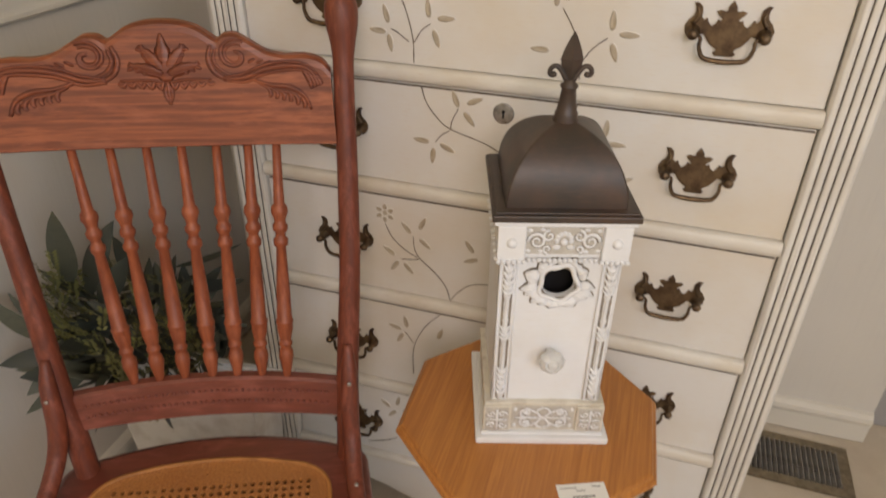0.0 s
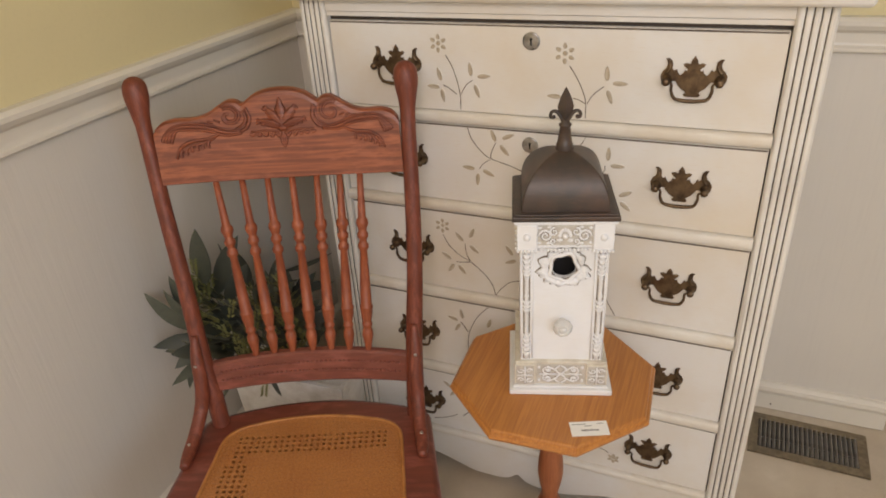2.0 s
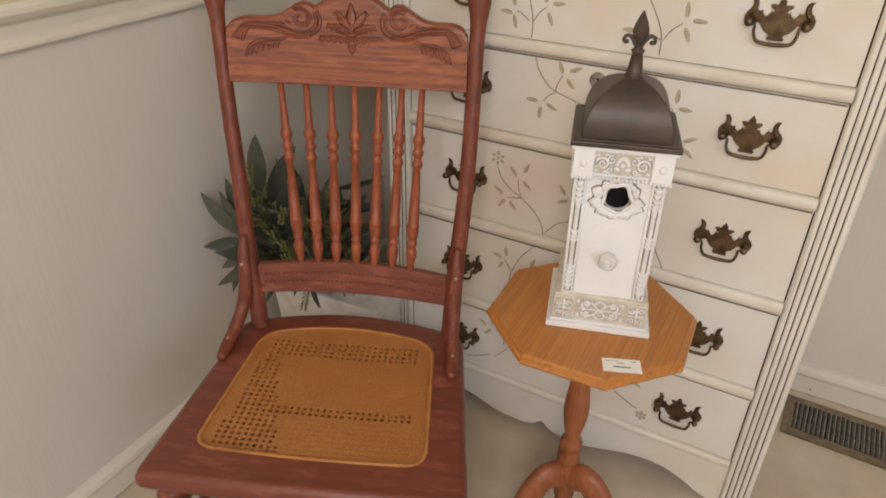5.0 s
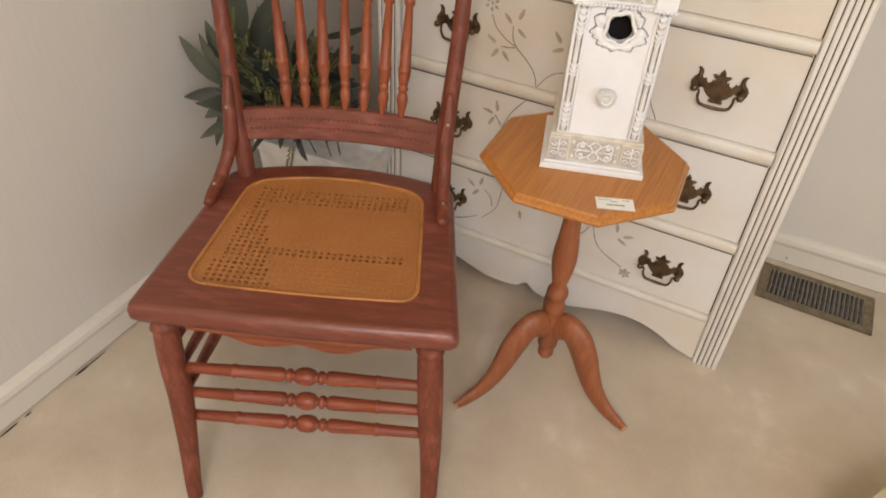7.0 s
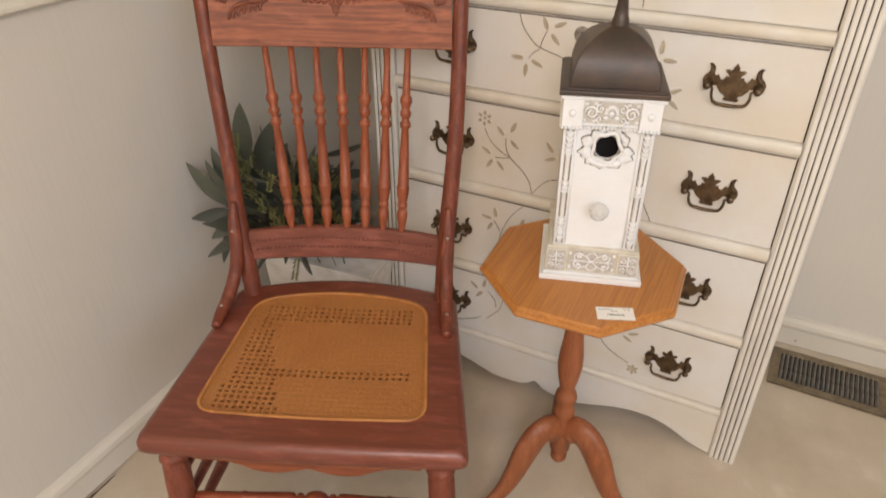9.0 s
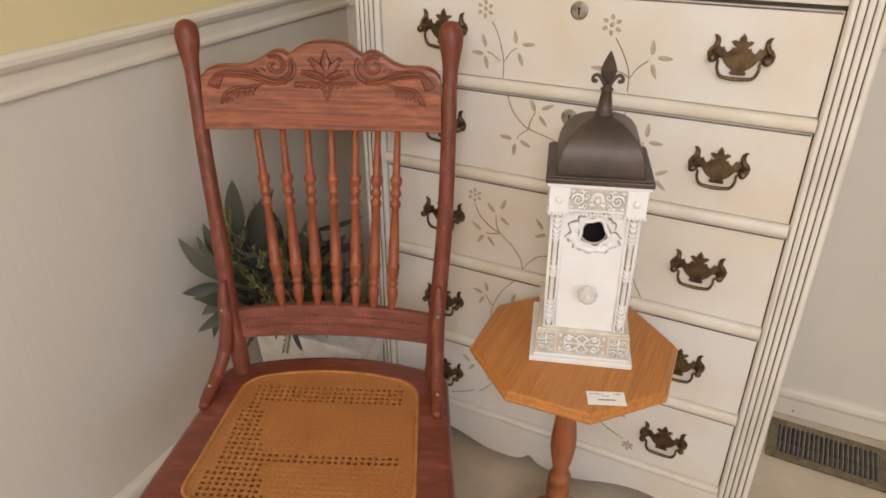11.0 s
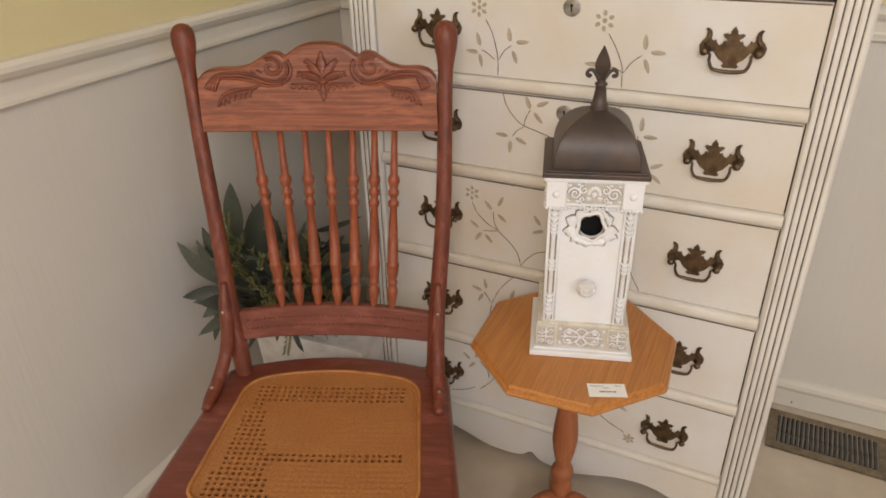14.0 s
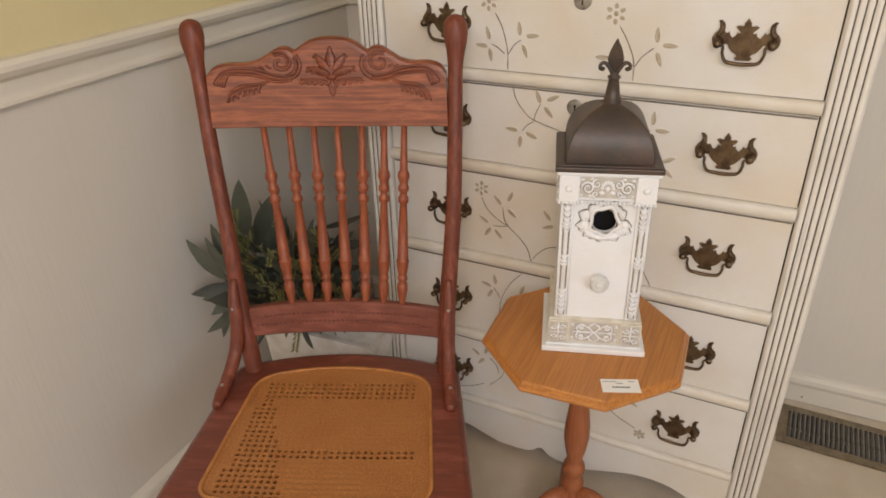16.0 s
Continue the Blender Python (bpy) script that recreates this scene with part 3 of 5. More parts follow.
    # carved sprays: leaves (drawer, x, z, turn), flowers and stems
    leaves = [(0, -0.162, 0.954, 105), (0, -0.174, 0.932, 175), (0, -0.157, 0.917, 280), (0, -0.105, 0.965, 95), (0, -0.081, 0.954, 5), (0, -0.094, 0.928, 290),
              (0, 0.122, 0.969, 92), (0, 0.143, 0.954, 0), (0, 0.128, 0.932, 290), (0, 0.039, 0.928, 178),
              (1, -0.067, 0.852, 110), (1, -0.040, 0.852, 25), (1, -0.047, 0.826, 310), (1, -0.115, 0.787, 175), (1, -0.077, 0.780, 335)]
    leaves2 = [(1, -0.098, 0.766, 265), (1, 0.132, 0.837, 88), (1, 0.148, 0.817, 0), (1, 0.108, 0.818, 170), (1, 0.164, 0.769, 25), (1, 0.165, 0.746, 320),
               (2, -0.140, 0.641, 130), (2, -0.114, 0.653, 65), (2, -0.110, 0.618, 320), (2, -0.169, 0.595, 145), (2, -0.137, 0.568, 310), (2, -0.160, 0.569, 235), (2, -0.040, 0.627, 125), (2, -0.037, 0.603, 200)]
    leaves3 = [(3, -0.144, 0.461, 100), (3, -0.163, 0.446, 165), (3, -0.154, 0.425, 240), (3, -0.084, 0.450, 70),
               (4, -0.187, 0.263, 140), (4, -0.162, 0.275, 75), (4, -0.174, 0.241, 230), (4, -0.064, 0.221, 280), (4, 0.146, 0.270, 100), (4, 0.162, 0.240, 330), (4, 0.172, 0.256, 20)]
    for k, x, z, a in leaves + leaves2 + leaves3:
        part("carved_leaf", leaf, None, drawers[k], at=pose(x, 0, z, 0, -a, 0))
    for k, x, z, r in ((0, -0.161, 1.0055, 0.0112), (0, 0.0546, 0.997, 0.0122), (2, -0.174, 0.6605, 0.0110), (4, 0.183, 0.1645, 0.0085)):
        for j in range(6):
            a = 90 + 60 * j
            part("carved_petal", petal, None, drawers[k], at=pose(x + r * math.cos(radians(a)), 0, z + r * math.sin(radians(a)), 0, -a, 0))
        bm = bmesh.new()
        lathe(bm, [(-0.0003, 0.0042), (0.0008, 0.0036), (0.0012, 0.002)], (x, 0, z), (0, -1, 0), 10)
        part("carved_centre", bm, CARVE, drawers[k])
    stems = [(0, [(-0.149, 0.987), (-0.136, 0.963), (-0.126, 0.9255), (-0.125, 0.894)]), (0, [(-0.156, 0.935), (-0.146, 0.931), (-0.132, 0.921)]), (0, [(-0.102, 0.946), (-0.114, 0.937), (-0.124, 0.921)]),
             (0, [(0.0625, 0.978), (0.076, 0.957), (0.089, 0.927), (0.091, 0.895)]), (0, [(0.118, 0.948), (0.102, 0.934), (0.092, 0.918)]), (0, [(0.069, 0.926), (0.080, 0.924), (0.090, 0.918)]),
             (1, [(-0.115, 0.864), (-0.107, 0.841), (-0.089, 0.819), (-0.072, 0.808), (-0.025, 0.794), (0.03, 0.770), (0.09, 0.760)]), (1, [(-0.063, 0.8385), (-0.071, 0.821), (-0.073, 0.809)])]
    stems2 = [(1, [(-0.094, 0.787), (-0.086, 0.798), (-0.074, 0.806)]), (1, [(0.095, 0.866), (0.083, 0.845), (0.06, 0.826)]), (1, [(0.1225, 0.799), (0.127, 0.8075), (0.127, 0.816)]),
              (2, [(-0.174, 0.641), (-0.162, 0.618), (-0.141, 0.600), (-0.121, 0.590)]), (2, [(-0.129, 0.627), (-0.127, 0.605), (-0.117, 0.588), (-0.093, 0.5675), (-0.076, 0.5455), (-0.069, 0.522)]), (2, [(-0.149, 0.5836), (-0.135, 0.585), (-0.120, 0.588)]),
              (2, [(-0.068, 0.522), (-0.054, 0.542), (-0.031, 0.560), (0.02, 0.568)]), (2, [(0.140, 0.566), (0.148, 0.5474), (0.158, 0.530), (0.162, 0.5215)])]
    stems3 = [(3, [(-0.082, 0.4925), (-0.109, 0.460), (-0.126, 0.4246), (-0.132, 0.397), (-0.132, 0.350)]), (3, [(-0.147, 0.440), (-0.139, 0.430), (-0.132, 0.418)]),
              (4, [(-0.225, 0.151), (-0.190, 0.1646), (-0.167, 0.179)]), (4, [(-0.112, 0.280), (-0.116, 0.245), (-0.122, 0.219), (-0.133, 0.201), (-0.153, 0.179)]), (4, [(-0.1535, 0.2547), (-0.137, 0.2376), (-0.133, 0.2185)]),
              (4, [(0.050, 0.218), (0.065, 0.222), (0.080, 0.232), (0.089, 0.250)]), (4, [(0.096, 0.262), (0.107, 0.2226), (0.129, 0.1975), (0.172, 0.1766)])]
    for k, pts in stems + stems2 + stems3:
        bm = bmesh.new()
        line = bezier([(x, -0.0002, z) for x, z in pts], 6)
        n = len(line)
        sweep(bm, line, [0.00075 + 0.00055 * abs(math.sin(j * 0.9 + k)) for j in range(n)], 6, (1.0, 0.6), up=(0, 1, 0))
        part("carved_stem", bm, STEM, drawers[k])


build_chest()


# ---- birdhouse ----
def build_birdhouse():
    house = thing("birdhouse", pose(0.167, 0.7215, 0.5355, 0, 0, 16.4), "white ornate tower birdhouse with a dark domed roof", "birdhouse")
    hw = 0.064
    bm = bmesh.new()
    block(bm, -0.081, 0.081, -0.081, 0.081, 0, 0.012, 0.002)
    block(bm, -0.075, 0.075, -0.075, 0.075, 0.012, 0.017, 0.002)
    part("base", bm, BIRD, house)
    bm = bmesh.new()
    block(bm, -0.0695, 0.0695, -0.0695, 0.0695, 0.017, 0.064, 0.0015)
    for s in (-1, 1):
        block(bm, s * 0.056 - 0.0165, s * 0.056 + 0.0165, -0.0735, -0.069, 0.019, 0.062, 0.0012)
    block(bm, -0.0715, 0.0715, -0.0715, 0.0715, 0.062, 0.067, 0.0015)
    part("plinth", bm, BIRD_AGED, house, "aged white carved plinth")
    # hollow body: three walls, and a front with the entrance
    bm = bmesh.new()
    t = 0.006
    for x0, x1, y0 in ((-hw, -hw + t, -hw + t), (hw - t, hw, -hw + t), (-hw + t, hw - t, hw - t)):
        block(bm, x0, x1, y0, hw, 0.067, 0.262)
        part("wall", bm, BIRD, house)
        bm = bmesh.new()
    hx, hz, hr, n = 0.0, 0.234, 0.0172, 24
    outer = []
    for k in range(n):
        a = math.tau * k / n
        c, s = math.cos(a), math.sin(a)
        q = min((hw - 0.0) / abs(c) if abs(c) > 1e-6 else 9, ((0.262 - hz) if s > 0 else (hz - 0.067)) / abs(s) if abs(s) > 1e-6 else 9)
        outer.append((q * c, hz + q * s))
    for y in (-hw, -hw + t):
        inner = [bm.verts.new((hx + hr * math.cos(math.tau * k / n), y, hz + hr * math.sin(math.tau * k / n))) for k in range(n)]
        out = [bm.verts.new((x, y, z)) for x, z in outer]
        for k in range(n):
            j = (k + 1) % n
            f = [inner[k], out[k], out[j], inner[j]]
            a, b = outer[k], outer[j]
            if abs(abs(a[0]) - hw) < 1e-6 and abs(abs(b[0]) - hw) > 1e-6 or abs(abs(b[0]) - hw) < 1e-6 and abs(abs(a[0]) - hw) > 1e-6:
                side = a[0] if abs(abs(a[0]) - hw) < 1e-6 else b[0]
                flat = b[1] if abs(abs(a[0]) - hw) < 1e-6 else a[1]
                f = [inner[k], out[k], bm.verts.new((math.copysign(hw, side), y, flat)), out[j], inner[j]]
            bm.faces.new(f)
        if y < -hw + 1e-6:
            first = inner
    for k in range(n):
        j = (k + 1) % n
        bm.faces.new((first[k], first[j], inner[j], inner[k]))
    part("front_wall", bm, BIRD, house, "white front with a round entrance hole")
    bm = bmesh.new()
    block(bm, -hw + t + 0.001, hw - t - 0.001, -hw + 0.030, hw - t - 0.001, 0.068, 0.261)
    part("dark_inside", bm, BLACK, house)
    # entablature
    bm = bmesh.new()
    block(bm, -0.0665, 0.0665, -0.0665, 0.0665, 0.262, 0.299, 0.0012)
    for s in (-1, 1):
        block(bm, s * 0.054 - 0.0145, s * 0.054 + 0.0145, -0.0725, -0.066, 0.260, 0.299, 0.0015)
        ball(bm, (s * 0.054, -0.073, 0.281), 0.0055, (1, 0.7, 1), 2)
    block(bm, -0.0725, 0.0725, -0.0725, 0.0725, 0.299, 0.304, 0.0012)
    part("entablature", bm, BIRD, house)
    bm = bmesh.new()
    ball(bm, (0, 0, 0), 0.0029, (1, 1, 1.1), 1)
    bead = mesh_of(bm, "bead", BIRD)
    for i in range(26):
        part("bead", bead, None, house, at=pose(-0.067 + 0.134 * i / 25, -0.0695 if 5 < i < 20 else -0.0735, 0.2605))
    for i in range(10):
        part("bead", bead, None, house, at=pose(-0.0690, -0.066 + 0.014 * i, 0.2605))
    # relief: scrolls on the frieze and the plinth, columns, collar of leaves
    bm = bmesh.new()

    def strand(pts, radii):
        """A raised strand, with glaze settled along its foot."""
        radii = [radii] * len(pts) if isinstance(radii, float) else radii
        sweep(bm, pts, radii, 6, up=(0, 1, 0))
        sweep(bm, [(p[0], p[1] - 0.0005, p[2]) for p in pts], [q + 0.0008 for q in radii], 6, (0.05, 1.0), up=(0, 1, 0), mat=1)

    def curl(cx, cz, r, turns, start, sgn, y, thick):
        pts = [(cx + r * (1 - 0.78 * q) * math.cos(start + sgn * turns * math.tau * q), y, cz + r * (1 - 0.78 * q) * math.sin(start + sgn * turns * math.tau * q)) for q in (i / 18 for i in range(19))]
        strand(pts, [thick * (1 - 0.4 * i / 18) for i in range(19)])

    for s in (-1, 1):
        curl(s * 0.0275, 0.2805, 0.0095, 1.5, 0.0 if s > 0 else math.pi, s, -0.0668, 0.0021)
        curl(s * 0.0155, 0.2865, 0.0065, 1.2, math.pi / 2, -s, -0.0668, 0.0018)
        curl(s * 0.0165, 0.2720, 0.0045, 1.1, -math.pi / 2, s, -0.0668, 0.0017)
        for x, z in ((0.0355, 0.2925), (0.0365, 0.2700), (0.0225, 0.2935), (0.0235, 0.2695)):
            ball(bm, (s * x, -0.0668, z), 0.0026, (1.4, 0.6, 0.9))
        ball(bm, (s * 0.0075, -0.067, 0.274), 0.004, (1.3, 0.6, 0.8))
    for i in range(7):
        a = math.pi * i / 6
        ball(bm, (0.0075 * math.cos(a), -0.0672, 0.281 + 0.0085 * math.sin(a)), 0.0032, (1, 0.6, 1))
    ball(bm, (0, -0.068, 0.280), 0.0045, (1, 0.6, 1))
    part("frieze_scrollwork", bm, [BIRD, UMBER], house, "white scrolls edged with umber glaze")
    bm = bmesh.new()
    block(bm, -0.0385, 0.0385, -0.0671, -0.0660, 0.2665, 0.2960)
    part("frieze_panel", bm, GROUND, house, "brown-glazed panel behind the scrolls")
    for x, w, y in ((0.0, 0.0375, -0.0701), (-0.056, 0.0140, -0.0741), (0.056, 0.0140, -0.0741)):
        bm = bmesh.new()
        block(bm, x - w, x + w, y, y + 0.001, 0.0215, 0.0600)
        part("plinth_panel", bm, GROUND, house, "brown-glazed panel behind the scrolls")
    bm = bmesh.new()
    for s in (-1, 1):
        for q in (-1, 1):
            curl(s * 0.021, 0.040 + q * 0.0085, 0.0080, 1.3, -q * math.pi / 2, s * q, -0.0700, 0.0019)
            ball(bm, (s * 0.0215, -0.0700, 0.040 + q * 0.0085), 0.0036, (1.3, 0.6, 0.9))
            ball(bm, (s * 0.034, -0.0700, 0.040 + q * 0.014), 0.0030, (0.9, 0.6, 1.3))
            strand(bezier([(s * 0.002, -0.0698, 0.040), (s * 0.008, -0.0705, 0.040 + q * 0.012), (s * 0.001, -0.0698, 0.040 + q * 0.018)], 4), 0.0019)
            strand(bezier([(0, -0.0698, 0.040), (s * 0.010, -0.0703, 0.040 + q * 0.010), (s * 0.021, -0.0698, 0.040 + q * 0.017)], 4), 0.0017)
            for w in (0, 1):
                curl(s * 0.056 + (0.0065 if w else -0.0065), 0.040 + q * 0.010, 0.0052, 1.1, 0 if w else math.pi, q, -0.0738, 0.0018)
        strand([(s * 0.005, -0.0698, 0.040), (s * 0.034, -0.0702, 0.040)], 0.0019)
        strand([(s * 0.056, -0.0738, 0.023), (s * 0.056, -0.0740, 0.058)], 0.0020)
        strand([(s * 0.056 - 0.012, -0.0738, 0.040), (s * 0.056 + 0.012, -0.0738, 0.040)], 0.0018)
    part("plinth_scrollwork", bm, [BIRD, UMBER], house, "white scrolls edged with umber glaze")
    for s in (-1, 1):
        bm = bmesh.new()
        x = s * 0.054
        block(bm, x - 0.0095, x + 0.0095, -0.0665, -0.0635, 0.067, 0.260, 0.001)
        for q in (-0.0042, 0.0042):
            block(bm, x + q - 0.0012, x + q + 0.0012, -0.0670, -0.0660, 0.070, 0.257, mat=1)
        for q in (-0.0088, 0.0088):
            sweep(bm, [(x + q, -0.0665, 0.07), (x + q, -0.0665, 0.257)], 0.0011, 6)
        turned(bm, (x, -0.0672, 0.070), (x, -0.0672, 0.256), [(0, 0.003), (0.03, 0.0042), (0.06, 0.0026), (0.10, 0.0042), (0.14, 0.0026), (0.18, 0.0038), (0.22, 0.0020), (0.42, 0.0020), (0.45, 0.0042), (0.48, 0.0026), (0.52, 0.0045), (0.56, 0.0022), (0.60, 0.0040), (0.64, 0.0018), (0.76, 0.0018), (0.80, 0.0042), (0.84, 0.0026), (0.88, 0.0042), (0.92, 0.0026), (0.96, 0.004), (1, 0.003)], 10)
        # chevrons of leaves along the shaft
        for z in [0.076 + 0.0068 * k for k in range(5)] + [0.150, 0.157, 0.166] + [0.222 + 0.0066 * k for k in range(5)]:
            for e in (-1, 1):
                sweep(bm, [(x, -0.0700, z), (x + e * 0.0030, -0.0696, z + 0.0030), (x + e * 0.0058, -0.0672, z + 0.0072)], [0.0016, 0.0017, 0.0008], 6, up=(0, 1, 0))
        part("column", bm, [BIRD, UMBER], house, "aged white beaded column")
    bm = bmesh.new()
    ring = [(hx + 0.0205 * (1 + 0.09 * math.cos(5 * a + 0.6)) * math.cos(a), -hw - 0.0024, hz + 0.0205 * (1 + 0.09 * math.cos(5 * a + 0.6)) * math.sin(a)) for a in (math.tau * i / 48 for i in range(49))]
    sweep(bm, ring, 0.0027, 8, up=(0, 1, 0))
    inner = [bm.verts.new((hx + 0.0174 * math.cos(math.tau * k / 24), -hw - 0.0008, hz + 0.0174 * math.sin(math.tau * k / 24))) for k in range(24)]
    outer = [bm.verts.new((hx + 0.027 * math.cos(math.tau * k / 24), -hw - 0.0004, hz + min(0.027, 0.0265) * math.sin(math.tau * k / 24))) for k in range(24)]
    for k in range(24):
        bm.faces.new((inner[k], inner[(k + 1) % 24], outer[(k + 1) % 24], outer[k])).material_index = 1
    for i in range(18):
        a = radians(-98 + 20 * i + random.uniform(-7, 7))
        c, s = math.cos(a), math.sin(a)
        r0, r1 = 0.0225, (0.0325 if s < 0.3 else 0.0250) + 0.0075 * abs(c) + random.uniform(-0.0015, 0.0015) - 0.0025 * (i % 2)
        w = random.uniform(0.0072, 0.0088) * (1.0 if s < 0.5 else 0.8)
        pts = [(hx + r0 * c, -hw - 0.0005, hz + r0 * s), (hx + (r0 + r1) / 2 * c, -hw - 0.0035, hz + (r0 + r1) / 2 * s), (hx + r1 * c, -hw - 0.0008, hz + r1 * s)]
        line = bezier(pts, 5)
        m = len(line)
        sweep(bm, line, [w * max(0.12, math.sin(math.pi * (0.25 + 0.70 * j / (m - 1)))) for j in range(m)], 8, (0.22, 1.0), up=(0, 1, 0))
        # umber glaze left round the leaf
        halo = [(hx + (r0 + (r1 + 0.0022 - r0) * j / 8) * c, -hw - 0.0003, hz + (r0 + (r1 + 0.0022 - r0) * j / 8) * s) for j in range(9)]
        sweep(bm, halo, [0.0005 + w * max(0.04, math.sin(math.pi * (0.22 + 0.76 * j / 8))) for j in range(9)], 8, (0.05, 1.0), up=(0, 1, 0), mat=1)
        sweep(bm, [(p[0], p[1] - 0.0018, p[2]) for p in line], 0.0009, 5, up=(0, 1, 0))
        for q in (-1, 1):
            sweep(bm, [(p[0] - q * s * w * 0.5 * math.sin(math.pi * j / (m - 1)), p[1] - 0.0008, p[2] + q * c * w * 0.5 * math.sin(math.pi * j / (m - 1))) for j, p in enumerate(line)], 0.0008, 5, up=(0, 1, 0))
    part("leaf_collar", bm, [BIRD, UMBER], house, "aged white leaf collar round the entrance hole")
    # glass knob
    bm = bmesh.new()
    lathe(bm, [(0, 0.006), (0.006, 0.005), (0.010, 0.010), (0.014, 0.0140), (0.018, 0.0150), (0.022, 0.0125), (0.025, 0.0085), (0.024, 0.0065), (0.027, 0.0045), (0.028, 0.001)], (0.0, -hw, 0.128), (0, -1, 0), 10)
    for f in bm.faces:
        f.smooth = False
    part("knob", bm, GLASS_WHITE, house, "clear faceted glass knob")
    # roof
    roof_bm = bmesh.new()
    block(roof_bm, -0.075, 0.075, -0.075, 0.075, 0.304, 0.312, 0.0015)
    block(roof_bm, -0.0715, 0.0715, -0.0715, 0.0715, 0.312, 0.3145, 0.001)
    prof = [(0.0615, 0.3145), (0.0612, 0.322), (0.0600, 0.334), (0.0575, 0.347), (0.0530, 0.361), (0.0465, 0.374), (0.0375, 0.386), (0.0260, 0.396), (0.0130, 0.403), (0.006, 0.405)]
    prof = [(p.x, p.z) for p in bezier([(r, 0, z) for r, z in prof], 4)]
    rows = []
    for r, z in prof:
        e = min(0.0016, r * 0.2)
        rows.append([roof_bm.verts.new((x, y, z)) for x, y in ((-r + e, -r), (r - e, -r), (r, -r + e), (r, r - e), (r - e, r), (-r + e, r), (-r, r - e), (-r, -r + e))])
    for a, b in zip(rows, rows[1:]):
        for i in range(8):
            roof_bm.faces.new((a[i], a[(i + 1) % 8], b[(i + 1) % 8], b[i])).smooth = True
        for i in range(8):
            roof_bm.edges.get((a[i], b[i])).smooth = False
    roof_bm.faces.new(rows[-1])
    roof = part("roof", roof_bm, RUST, house, "dark rusty metal domed roof")
    bm = bmesh.new()
    lathe(bm, [(0, 0.013), (0.003, 0.0135), (0.006, 0.0115), (0.008, 0.0122), (0.010, 0.0105), (0.030, 0.0072), (0.032, 0.0092), (0.034, 0.0092), (0.036, 0.0060), (0.040, 0.0060)], (0, 0, 0.402), (0, 0, 1), 16)
    spear = [(0.436, 0.004), (0.444, 0.0055), (0.455, 0.0100), (0.462, 0.0112), (0.472, 0.0085), (0.483, 0.0038), (0.4895, 0.0005)]
    rows = [[bm.verts.new((r * cx, r * 0.55 * cy, z)) for cx, cy in ((1, 0), (0, 1), (-1, 0), (0, -1))] for z, r in spear]
    for a, b in zip(rows, rows[1:]):
        for i in range(4):
            bm.faces.new((a[i], a[(i + 1) % 4], b[(i + 1) % 4], b[i]))
    for s in (-1, 1):
        line = bezier([(s * 0.002, 0, 0.438), (s * 0.008, 0, 0.449), (s * 0.014, 0, 0.455), (s * 0.0195, 0, 0.453), (s * 0.0205, 0, 0.447), (s * 0.0165, 0, 0.445)], 4)
        m = len(line)
        sweep(bm, line, [0.003 - 0.0008 * j / m for j in range(m)], 8, up=(0, 1, 0))
        ball(bm, (s * 0.0165, 0, 0.4465), 0.0035)
    part("finial", bm, RUST, roof, "dark fleur-de-lis finial")

    # true proportions of the piece: heights of its courses, and its breadth
    drawn = (0.0, 0.017, 0.067, 0.128, 0.234, 0.2605, 0.304, 0.314, 0.405, 0.432, 0.4895)
    built = (0.0, 0.0130, 0.058, 0.1305, 0.220, 0.2535, 0.299, 0.3085, 0.3785, 0.409, 0.4635)

    def course(z):
        k = max(i for i in range(len(drawn) - 1) if i == 0 or drawn[i] <= z)
        return built[k] + (z - drawn[k]) * (built[k + 1] - built[k]) / (drawn[k + 1] - drawn[k])

    for ob in house.children_recursive:
        if ob.data is bead:
            p = ob.matrix_basis.translation
            ob.matrix_basis = pose(p.x * 0.97, p.y * 0.97, course(p.z))
            continue
        for v in ob.data.vertices:
            v.co = (v.co.x * 0.97, v.co.y * 0.97, course(v.co.z))


